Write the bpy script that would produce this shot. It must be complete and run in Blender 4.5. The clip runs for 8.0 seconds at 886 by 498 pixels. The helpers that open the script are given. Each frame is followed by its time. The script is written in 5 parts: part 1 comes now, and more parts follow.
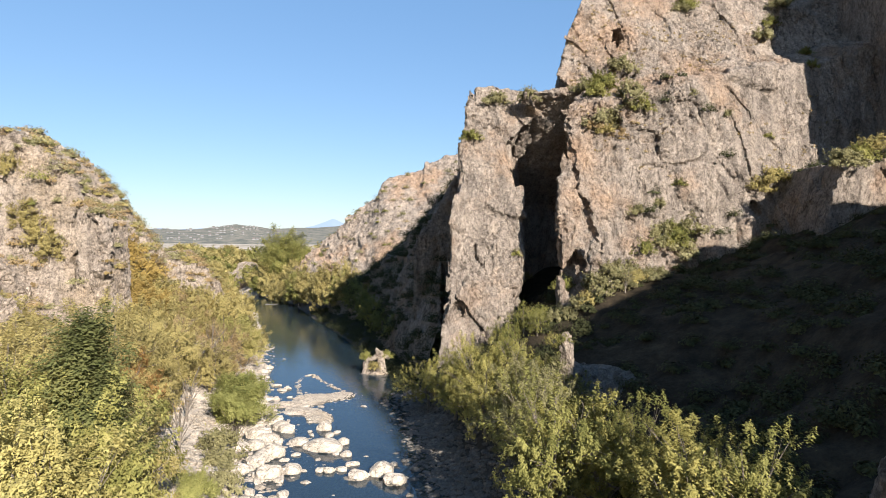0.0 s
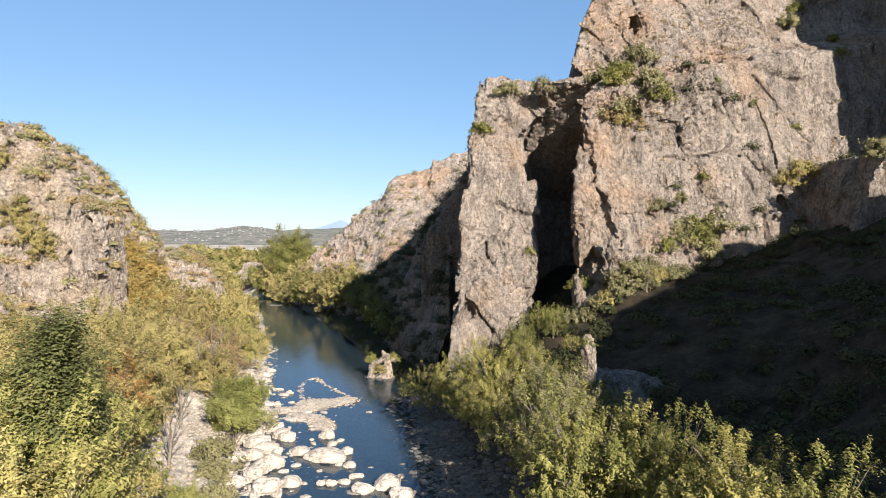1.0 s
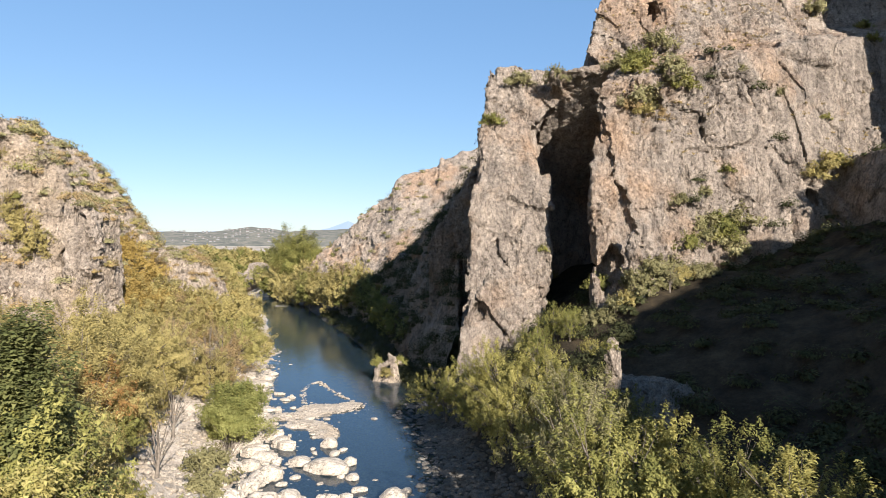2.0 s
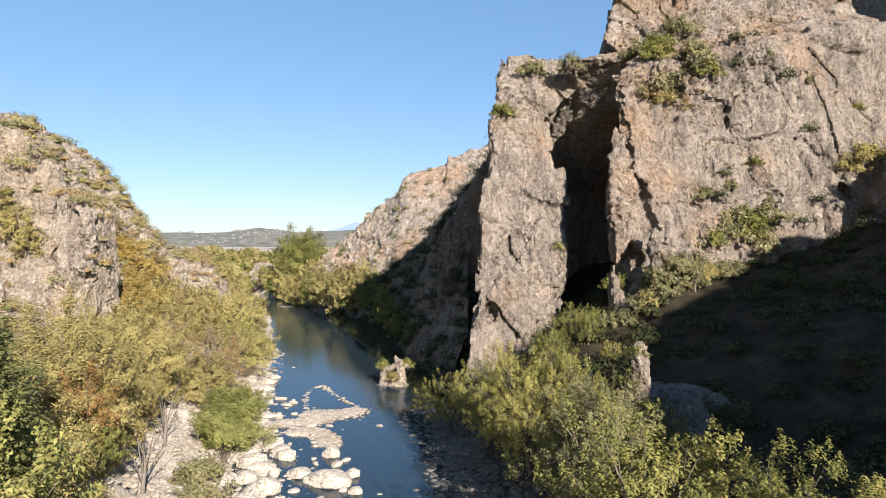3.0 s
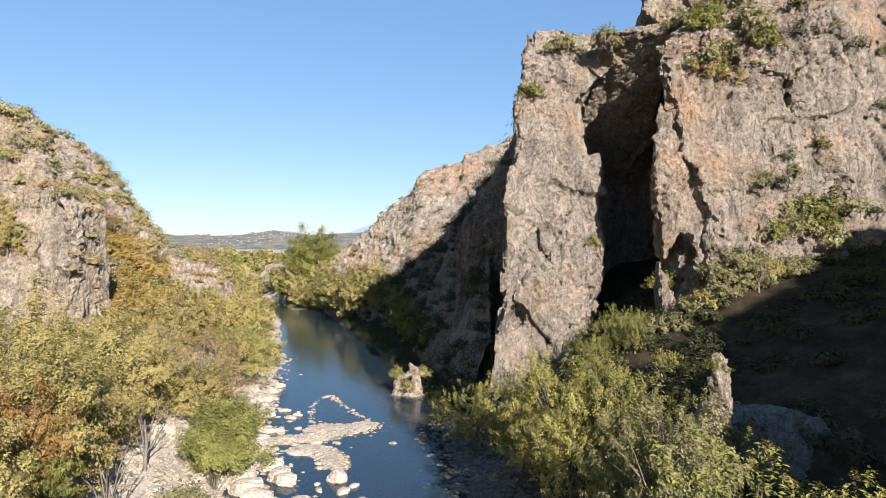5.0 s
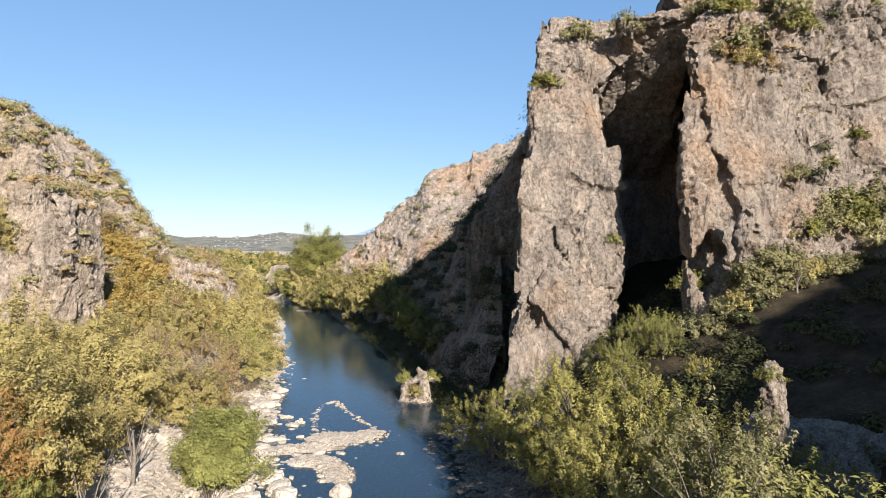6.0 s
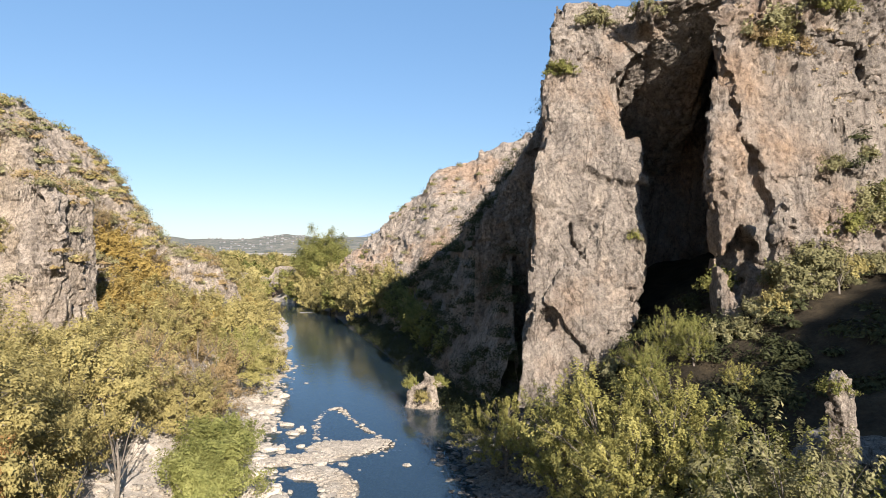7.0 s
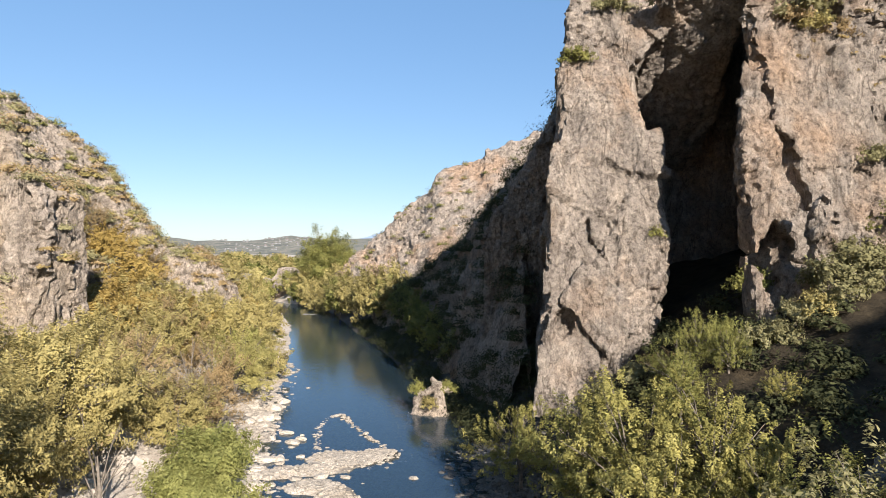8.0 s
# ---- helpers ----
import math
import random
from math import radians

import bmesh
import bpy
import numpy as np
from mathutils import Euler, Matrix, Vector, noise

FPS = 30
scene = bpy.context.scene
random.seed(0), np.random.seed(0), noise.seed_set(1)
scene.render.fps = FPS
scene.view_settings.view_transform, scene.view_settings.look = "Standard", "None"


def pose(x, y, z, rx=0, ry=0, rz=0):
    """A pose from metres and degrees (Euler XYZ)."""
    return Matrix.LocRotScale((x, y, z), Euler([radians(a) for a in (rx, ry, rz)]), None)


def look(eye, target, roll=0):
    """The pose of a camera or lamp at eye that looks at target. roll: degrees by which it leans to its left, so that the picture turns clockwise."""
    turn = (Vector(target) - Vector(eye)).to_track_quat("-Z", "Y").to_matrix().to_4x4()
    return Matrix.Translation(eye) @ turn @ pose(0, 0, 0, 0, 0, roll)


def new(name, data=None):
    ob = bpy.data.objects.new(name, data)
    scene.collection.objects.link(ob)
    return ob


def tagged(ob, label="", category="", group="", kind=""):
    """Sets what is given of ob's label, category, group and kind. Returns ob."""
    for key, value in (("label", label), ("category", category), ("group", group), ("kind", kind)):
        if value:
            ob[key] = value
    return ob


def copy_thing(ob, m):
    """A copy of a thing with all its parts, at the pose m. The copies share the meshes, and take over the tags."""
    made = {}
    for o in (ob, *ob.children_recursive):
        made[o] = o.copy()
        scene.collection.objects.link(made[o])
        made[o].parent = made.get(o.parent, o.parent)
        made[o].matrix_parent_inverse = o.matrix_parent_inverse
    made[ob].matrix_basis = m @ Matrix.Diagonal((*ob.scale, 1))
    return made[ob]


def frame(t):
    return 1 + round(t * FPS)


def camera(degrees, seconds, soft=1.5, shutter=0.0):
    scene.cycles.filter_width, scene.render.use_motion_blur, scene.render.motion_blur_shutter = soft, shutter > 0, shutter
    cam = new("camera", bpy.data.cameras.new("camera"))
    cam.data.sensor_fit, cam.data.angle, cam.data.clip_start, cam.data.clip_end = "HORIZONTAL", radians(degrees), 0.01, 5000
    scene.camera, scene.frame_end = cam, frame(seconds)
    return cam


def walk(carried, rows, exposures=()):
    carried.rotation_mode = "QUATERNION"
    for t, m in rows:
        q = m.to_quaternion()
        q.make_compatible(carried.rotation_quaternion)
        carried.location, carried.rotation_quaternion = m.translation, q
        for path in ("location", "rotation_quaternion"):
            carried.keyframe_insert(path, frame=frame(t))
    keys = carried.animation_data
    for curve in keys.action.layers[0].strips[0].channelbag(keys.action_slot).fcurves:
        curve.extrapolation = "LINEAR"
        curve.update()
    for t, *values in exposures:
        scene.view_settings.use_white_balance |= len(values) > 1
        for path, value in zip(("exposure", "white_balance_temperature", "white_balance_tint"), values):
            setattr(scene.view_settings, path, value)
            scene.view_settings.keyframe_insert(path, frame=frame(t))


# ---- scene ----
cam = camera(72.4, 8.0, 0.8)
METRES, EYE, TILT, LEAN, TURN = 24.0, 17.2, -0.8, -0.7, 0.0
ROWS = [
    (0.0, 0.0, 0.0, 0.0, -0.0, 0.0, -0.0),
    (0.5, -0.0046, 0.0667, -0.008, 0.34, 0.06, 0.02),
    (1.0, -0.0093, 0.1336, -0.015, 0.67, 0.11, 0.07),
    (1.5, -0.0132, 0.1997, -0.0217, 1.02, 0.16, 0.1),
    (3.0, -0.0259, 0.3904, -0.0403, 2.08, 0.29, 0.14),
    (3.5, -0.0326, 0.4541, -0.0464, 2.42, 0.34, 0.17),
    (4.0, -0.0405, 0.5173, -0.0524, 2.75, 0.4, 0.19),
    (4.5, -0.0483, 0.5794, -0.0574, 3.08, 0.45, 0.22),
    (6.0, -0.0775, 0.758, -0.0746, 4.03, 0.72, 0.21),
    (6.5, -0.088, 0.8157, -0.08, 4.26, 0.81, 0.2),
    (7.0, -0.099, 0.8732, -0.0852, 4.49, 0.9, 0.19),
    (7.5, -0.1099, 0.9301, -0.09, 4.71, 0.99, 0.18),
    (8.0, -0.1206, 0.9869, -0.0941, 4.92, 1.05, 0.19),
]
walk(cam, [(t, pose(0, 0, EYE, TILT, LEAN, TURN) @ pose(METRES * x, METRES * y, METRES * z, 90 + pitch, roll, yaw)) for t, x, y, z, yaw, pitch, roll in ROWS])

# ---- light ----
SUN_DIR = Vector((1.0, -2.0, 1.12)).normalized()          # towards the sun: low, behind the camera and to its right
world = bpy.data.worlds.new("world")
scene.world = world
world.use_nodes = True
wn = world.node_tree.nodes
sky = wn.new("ShaderNodeTexSky")
sky.sky_type, sky.sun_disc = "NISHITA", False
sky.sun_elevation = math.asin(SUN_DIR.z)
sky.sun_rotation = math.atan2(SUN_DIR.x, SUN_DIR.y)
sky.air_density, sky.dust_density, sky.ozone_density = 1.0, 0.25, 1.6
wn["Background"].inputs["Strength"].default_value = 0.051
even = wn.new("ShaderNodeMix")                             # thin high haze evens out the blue
even.data_type = "RGBA"
even.inputs[0].default_value = 0.35
even.inputs[7].default_value = (2.0, 4.8, 9.6, 1)
world.node_tree.links.new(sky.outputs[0], even.inputs[6])
world.node_tree.links.new(even.outputs[2], wn["Background"].inputs["Color"])
sun = new("sun", bpy.data.lights.new("sun", "SUN"))
sun.data.energy, sun.data.angle, sun.data.color = 5.0, radians(0.5), (1.0, 0.92, 0.83)
sun.matrix_world = look(SUN_DIR * 400, (0, 0, 0))
scene.view_settings.exposure = 1.33


# ---- noise, in arrays ----
PERM = np.random.RandomState(7).permutation(256).astype(np.int32)
PERM = np.concatenate([PERM, PERM, PERM])
RAND = np.random.RandomState(8).rand(256).astype(np.float32)


def vnoise(p, seed=0):
    """Smooth noise from -1 to 1 at the points p, of shape (n, 3)."""
    p = p + seed * 17.31
    i = np.floor(p).astype(np.int32)
    f = (p - i).astype(np.float32)
    f = f * f * f * (f * (f * 6 - 15) + 10)
    i &= 255
    out = 0
    for dx in (0, 1):
        wx = f[:, 0] if dx else 1 - f[:, 0]
        hx = PERM[(i[:, 0] + dx) & 255]
        for dy in (0, 1):
            wy = f[:, 1] if dy else 1 - f[:, 1]
            hy = PERM[hx + ((i[:, 1] + dy) & 255)]
            for dz in (0, 1):
                wz = f[:, 2] if dz else 1 - f[:, 2]
                out = out + RAND[PERM[hy + ((i[:, 2] + dz) & 255)]] * wx * wy * wz
    return out * 2 - 1


def fbm(p, octaves=4, gain=0.5, seed=0):
    total, amp = 0, 1.0
    for k in range(octaves):
        total = total + amp * vnoise(p * 2.03 ** k, seed + k)
        amp *= gain
    return total


def ridged(p, octaves=3, gain=0.5, seed=0):
    total, amp = 0, 1.0
    for k in range(octaves):
        total = total + amp * (1 - 2 * np.abs(vnoise(p * 2.1 ** k, seed + k)))
        amp *= gain
    return total


def facets(p, seed=0):
    """Broken, faceted blocks: a tilted plane for each cell round scattered points; also the distance to the cell's edge."""
    x, y, z = (np.ascontiguousarray(p[:, k] + seed * 9.7, np.float32) for k in range(3))
    bx, by, bz = (np.floor(v).astype(np.int32) for v in (x, y, z))
    best = np.full(len(x), 9.0, np.float32)
    second = np.full(len(x), 9.0, np.float32)
    value = np.zeros(len(x), np.float32)
    for dx in (-1, 0, 1):
        hx = PERM[(bx + dx) & 255]
        for dy in (-1, 0, 1):
            hy = PERM[hx + ((by + dy) & 255)]
            for dz in (-1, 0, 1):
                h = PERM[hy + ((bz + dz) & 255)]
                ox, oy, oz = RAND[h], RAND[(h + 71) & 255], RAND[(h + 153) & 255]
                ex, ey, ez = x - (bx + dx) - ox, y - (by + dy) - oy, z - (bz + dz) - oz
                dist = (ex * ex + ey * ey + ez * ez).astype(np.float32)
                i = np.flatnonzero(dist < best)
                value[i] = (RAND[(h[i] + 31) & 255] - 0.5) * 2 + ((oy[i] - 0.5) * ex[i] + (oz[i] - 0.5) * ey[i] + (ox[i] - 0.5) * ez[i]) * 1.6
                second = np.minimum(second, np.maximum(dist, best))
                best = np.minimum(best, dist)
    return value, np.sqrt(second) - np.sqrt(best)


def step01(x, a, b):
    t = np.clip((x - a) / (b - a), 0, 1)
    return t * t * (3 - 2 * t)


# ---- meshes from arrays ----
def mesh_of(name, verts, faces, mat, smooth=True):
    """A mesh from arrays: faces of three or four corners each."""
    me = bpy.data.meshes.new(name)
    verts, faces = np.asarray(verts, np.float32), np.asarray(faces, np.int32)
    n, k = faces.shape
    me.vertices.add(len(verts))
    me.vertices.foreach_set("co", verts.ravel())
    me.loops.add(n * k)
    me.loops.foreach_set("vertex_index", faces.ravel())
    me.polygons.add(n)
    me.polygons.foreach_set("loop_start", np.arange(0, n * k, k, dtype=np.int32))
    me.polygons.foreach_set("use_smooth", np.full(n, smooth))
    me.update(calc_edges=True)
    me.materials.append(mat)
    return me


def surface_net(f, lo, cell):
    """The surface f = 0 of a field on a grid, as vertices and four-cornered faces."""
    inside = f < 0
    count = np.zeros(tuple(n - 1 for n in f.shape), np.int8)
    corners = [(a, b, c) for a in (0, 1) for b in (0, 1) for c in (0, 1)]
    for a, b, c in corners:
        count += inside[a:f.shape[0] - 1 + a, b:f.shape[1] - 1 + b, c:f.shape[2] - 1 + c]
    idx = np.argwhere((count > 0) & (count < 8))
    ids = np.full(count.shape, -1, np.int32)
    ids[tuple(idx.T)] = np.arange(len(idx))
    total, hits = np.zeros((len(idx), 3), np.float32), np.zeros((len(idx), 1), np.float32)
    for a in corners:
        for axis in range(3):
            if a[axis]:
                continue
            b = tuple(v + (k == axis) for k, v in enumerate(a))
            va, vb = f[tuple((idx + a).T)], f[tuple((idx + b).T)]
            cross = (va < 0) != (vb < 0)
            t = np.where(cross, va / np.where(cross, va - vb, 1), 0)
            place = np.array(a, np.float32) + t[:, None] * (np.array(b) - np.array(a))
            total += cross[:, None] * place
            hits += cross[:, None]
    verts = np.array(lo) + cell * (idx + total / hits)
    faces = []
    for axis in range(3):
        u, v = [k for k in range(3) if k != axis]
        n = f.shape[axis]
        first = np.take(inside, range(n - 1), axis)
        edge = first != np.take(inside, range(1, n), axis)
        e = np.argwhere(edge)
        e = e[(e[:, u] > 0) & (e[:, v] > 0) & (e[:, u] < f.shape[u] - 1) & (e[:, v] < f.shape[v] - 1)]
        flip = first[tuple(e.T)] != (axis == 1)
        quad = []
        for du, dv in ((1, 1), (0, 1), (0, 0), (1, 0)):
            c = e.copy()
            c[:, u] -= du
            c[:, v] -= dv
            quad.append(ids[tuple(c.T)])
        quad = np.stack(quad, 1)
        quad[~flip] = quad[~flip][:, ::-1]
        faces.append(quad)
    return verts, np.concatenate(faces)


def whole(verts, faces):
    """Keeps the largest connected piece alone, so that no crumb hangs in the air."""
    label = np.arange(len(verts))
    while True:
        low = label[faces].min(1)
        nxt = label.copy()
        for k in range(4):
            np.minimum.at(nxt, faces[:, k], low)
        nxt = nxt[nxt]
        nxt = nxt[nxt]
        if (nxt == label).all():
            break
        label = nxt
    best = np.bincount(label).argmax()
    keep = label == best
    ids = np.cumsum(keep) - 1
    return verts[keep], ids[faces[keep[faces[:, 0]]]]


def rock_body(lo, hi, cell, shape, rough, carve=None):
    """Carves a body of rock: shape gives the signed distance of its large form, rough the relief to be added near its surface."""
    axes = [np.arange(a, b + cell, cell, dtype=np.float32) for a, b in zip(lo, hi)]
    x, y, z = np.meshgrid(*axes, indexing="ij", sparse=True)
    f = np.array(np.broadcast_to(shape(x, y, z), tuple(len(a) for a in axes)), np.float32)
    near = np.abs(f) < 2.4
    i = np.argwhere(near)
    p = np.stack([axes[k][i[:, k]] for k in range(3)], 1)
    f[near] += rough(p)
    if carve:
        f[near] = carve(p, f[near])
    return whole(*surface_net(f, [a[0] for a in axes], cell))


# ---- materials ----
def shader(name):
    m = bpy.data.materials.new(name)
    m.use_nodes = True
    m.node_tree.nodes.remove(m.node_tree.nodes["Principled BSDF"])
    return m, m.node_tree.nodes, m.node_tree.links


def ramp_node(nodes, stops):
    r = nodes.new("ShaderNodeValToRGB")
    e = r.color_ramp.elements
    while len(e) < len(stops):
        e.new(0.5)
    for k, (pos, col) in enumerate(stops):
        e[k].position, e[k].color = pos, (*col, 1)
    return r


def noise_node(nodes, links, vec, scale, detail=4, rough=0.55):
    n = nodes.new("ShaderNodeTexNoise")
    n.inputs["Scale"].default_value, n.inputs["Detail"].default_value, n.inputs["Roughness"].default_value = scale, detail, rough
    links.new(vec, n.inputs["Vector"])
    return n


def mix_node(nodes, links, fac, a, b, mode="MIX"):
    m = nodes.new("ShaderNodeMix")
    m.data_type, m.blend_type = "RGBA", mode
    for sock, val in ((m.inputs[0], fac), (m.inputs[6], a), (m.inputs[7], b)):
        if isinstance(val, (int, float)):
            sock.default_value = val
        elif isinstance(val, tuple):
            sock.default_value = (*val, 1)
        else:
            links.new(val, sock)
    return m.outputs[2]


def math_node(nodes, links, op, a, b=None, c=None):
    m = nodes.new("ShaderNodeMath")
    m.operation = op
    for k, val in enumerate((a, b, c)):
        if isinstance(val, (int, float)):
            m.inputs[k].default_value = val
        elif val is not None:
            links.new(val, m.inputs[k])
    return m.outputs[0]


def rock_material(name, light, dark, stain, bump=0.75, size=1.0, streak=0.5):
    """Weathered rock: mottled and grainy at several scales, with upright streaks, ochre patches, pits and fine leaning cracks."""
    m, n, l = shader(name)
    co = n.new("ShaderNodeTexCoord").outputs["Object"]
    big = noise_node(n, l, co, 0.11 * size, 5, 0.62)
    mid = noise_node(n, l, co, 0.55 * size, 10, 0.74)
    fine = noise_node(n, l, co, 3.4 * size, 9, 0.82)
    mp = n.new("ShaderNodeMapping")
    mp.inputs["Scale"].default_value = (0.8 * size, 0.8 * size, 0.10 * size)
    l.new(co, mp.inputs["Vector"])
    runs = noise_node(n, l, mp.outputs[0], 1.0, 5, 0.6)
    lean = n.new("ShaderNodeMapping")
    lean.inputs["Rotation"].default_value = (0, radians(24), 0)
    lean.inputs["Scale"].default_value = (0.42 * size, 0.42 * size, 0.13 * size)
    l.new(co, lean.inputs["Vector"])
    lines = noise_node(n, l, lean.outputs[0], 1.0, 4, 0.55)
    lines.inputs["Distortion"].default_value = 0.4
    gap = math_node(n, l, "ABSOLUTE", math_node(n, l, "SUBTRACT", lines.outputs["Fac"], 0.5))
    some = math_node(n, l, "MULTIPLY_ADD", big.outputs["Fac"], -0.06, 0.045)
    wide = math_node(n, l, "MAXIMUM", some, 0.002)
    crack = math_node(n, l, "MINIMUM", math_node(n, l, "DIVIDE", gap, wide), 1.0)
    thin = n.new("ShaderNodeMapping")
    thin.inputs["Rotation"].default_value = (0, radians(30), radians(20))
    thin.inputs["Scale"].default_value = (1.5 * size, 1.5 * size, 0.55 * size)
    l.new(co, thin.inputs["Vector"])
    hair = noise_node(n, l, thin.outputs[0], 1.0, 5, 0.65)
    hair.inputs["Distortion"].default_value = 0.6
    hair_gap = math_node(n, l, "ABSOLUTE", math_node(n, l, "SUBTRACT", hair.outputs["Fac"], 0.48))
    hairline = math_node(n, l, "MINIMUM", math_node(n, l, "DIVIDE", hair_gap, 0.022), 1.0)
    chips = n.new("ShaderNodeTexVoronoi")
    chips.inputs["Scale"].default_value = 1.5 * size
    warp = mix_node(n, l, 0.6, co, mid.outputs["Color"], "ADD")
    l.new(warp, chips.inputs["Vector"])
    body = ramp_node(n, [(0.30, dark), (0.44, tuple(0.35 * a + 0.65 * b for a, b in zip(dark, light))), (0.60, light)])
    l.new(mid.outputs["Fac"], body.inputs[0])
    patch = ramp_node(n, [(0.50, (0, 0, 0)), (0.64, (1, 1, 1))])
    l.new(big.outputs["Fac"], patch.inputs[0])
    col = mix_node(n, l, patch.outputs[0], body.outputs[0], stain)
    col = mix_node(n, l, 0.42, col, body.outputs[0])
    run = ramp_node(n, [(0.36, (0.5, 0.5, 0.51)), (0.52, (1, 1, 1)), (0.72, (1.12, 1.08, 1.02))])
    l.new(runs.outputs["Fac"], run.inputs[0])
    col = mix_node(n, l, streak, col, run.outputs[0], "MULTIPLY")
    speck = ramp_node(n, [(0.38, (0.36, 0.34, 0.32)), (0.46, (0.86, 0.85, 0.84)), (0.54, (1.06, 1.05, 1.03)), (0.63, (1.45, 1.41, 1.34))])
    l.new(fine.outputs["Fac"], speck.inputs[0])
    col = mix_node(n, l, 0.9, col, speck.outputs[0], "MULTIPLY")
    grit = noise_node(n, l, co, 15.0 * size, 3, 0.6)
    dots = ramp_node(n, [(0.40, (0.55, 0.53, 0.51)), (0.5, (1, 1, 1)), (0.60, (1.35, 1.32, 1.28))])
    l.new(grit.outputs["Fac"], dots.inputs[0])
    col = mix_node(n, l, 0.28, col, dots.outputs[0], "MULTIPLY")
    tone = ramp_node(n, [(0.0, (0.86, 0.85, 0.84)), (1.0, (1.12, 1.1, 1.08))])
    l.new(chips.outputs["Color"], tone.inputs[0])
    col = mix_node(n, l, 0.8, col, tone.outputs[0], "MULTIPLY")
    seam = ramp_node(n, [(0.15, (0.25, 0.22, 0.2)), (0.9, (1, 1, 1))])
    l.new(crack, seam.inputs[0])
    col = mix_node(n, l, 0.5, col, seam.outputs[0], "MULTIPLY")
    split = ramp_node(n, [(0.1, (0.4, 0.36, 0.33)), (0.95, (1, 1, 1))])
    l.new(hairline, split.inputs[0])
    col = mix_node(n, l, 0.5, col, split.outputs[0], "MULTIPLY")
    b = n.new("ShaderNodeBsdfPrincipled")
    b.inputs["Roughness"].default_value = 0.92
    b.inputs["Specular IOR Level"].default_value = 0.2
    l.new(col, b.inputs["Base Color"])
    last = None
    for height, deep in ((mid.outputs["Fac"], 0.9), (chips.outputs["Distance"], 0.14), (crack, 0.24), (hairline, 0.12), (fine.outputs["Fac"], 0.55)):
        bp = n.new("ShaderNodeBump")
        bp.inputs["Strength"].default_value, bp.inputs["Distance"].default_value = bump, deep / size
        l.new(height, bp.inputs["Height"])
        if last:
            l.new(last, bp.inputs["Normal"])
        last = bp.outputs[0]
    l.new(last, b.inputs["Normal"])
    l.new(b.outputs[0], n["Material Output"].inputs["Surface"])
    return m


def leaf_material(name, stops, through_light=0.32):
    """Foliage: each leaf takes its own shade, each plant drifts in hue, and light comes through."""
    m, n, l = shader(name)
    geo = n.new("ShaderNodeNewGeometry")
    info = n.new("ShaderNodeObjectInfo")
    co = n.new("ShaderNodeTexCoord").outputs["Object"]
    clump = noise_node(n, l, co, 0.8, 3)
    add = n.new("ShaderNodeMath")
    add.operation = "MULTIPLY_ADD"
    l.new(geo.outputs["Random Per Island"], add.inputs[0])
    add.inputs[1].default_value = 0.2
    l.new(clump.outputs["Fac"], add.inputs[2])
    add2 = n.new("ShaderNodeMath")
    add2.operation = "MULTIPLY_ADD"
    l.new(info.outputs["Random"], add2.inputs[0])
    add2.inputs[1].default_value = 0.25
    l.new(add.outputs[0], add2.inputs[2])
    sub = n.new("ShaderNodeMath")
    sub.operation = "SUBTRACT"
    l.new(add2.outputs[0], sub.inputs[0])
    sub.inputs[1].default_value = 0.2
    r = ramp_node(n, stops)
    l.new(sub.outputs[0], r.inputs[0])
    b = n.new("ShaderNodeBsdfPrincipled")
    b.inputs["Roughness"].default_value = 0.75
    b.inputs["Specular IOR Level"].default_value = 0.12
    l.new(r.outputs[0], b.inputs["Base Color"])
    t = n.new("ShaderNodeBsdfTranslucent")
    l.new(r.outputs[0], t.inputs["Color"])
    mx = n.new("ShaderNodeMixShader")
    mx.inputs[0].default_value = through_light
    l.new(b.outputs[0], mx.inputs[1])
    l.new(t.outputs[0], mx.inputs[2])
    l.new(mx.outputs[0], n["Material Output"].inputs["Surface"])
    return m


def plain_material(name, a, b, scale, rough=0.85, bump=0.2):
    m, n, l = shader(name)
    co = n.new("ShaderNodeTexCoord").outputs["Object"]
    t = noise_node(n, l, co, scale, 6, 0.65)
    r = ramp_node(n, [(0.3, a), (0.7, b)])
    l.new(t.outputs["Fac"], r.inputs[0])
    s = n.new("ShaderNodeBsdfPrincipled")
    s.inputs["Roughness"].default_value = rough
    l.new(r.outputs[0], s.inputs["Base Color"])
    bp = n.new("ShaderNodeBump")
    bp.inputs["Strength"].default_value, bp.inputs["Distance"].default_value = bump, 0.3 / scale
    l.new(t.outputs["Fac"], bp.inputs["Height"])
    l.new(bp.outputs[0], s.inputs["Normal"])
    l.new(s.outputs[0], n["Material Output"].inputs["Surface"])
    return m


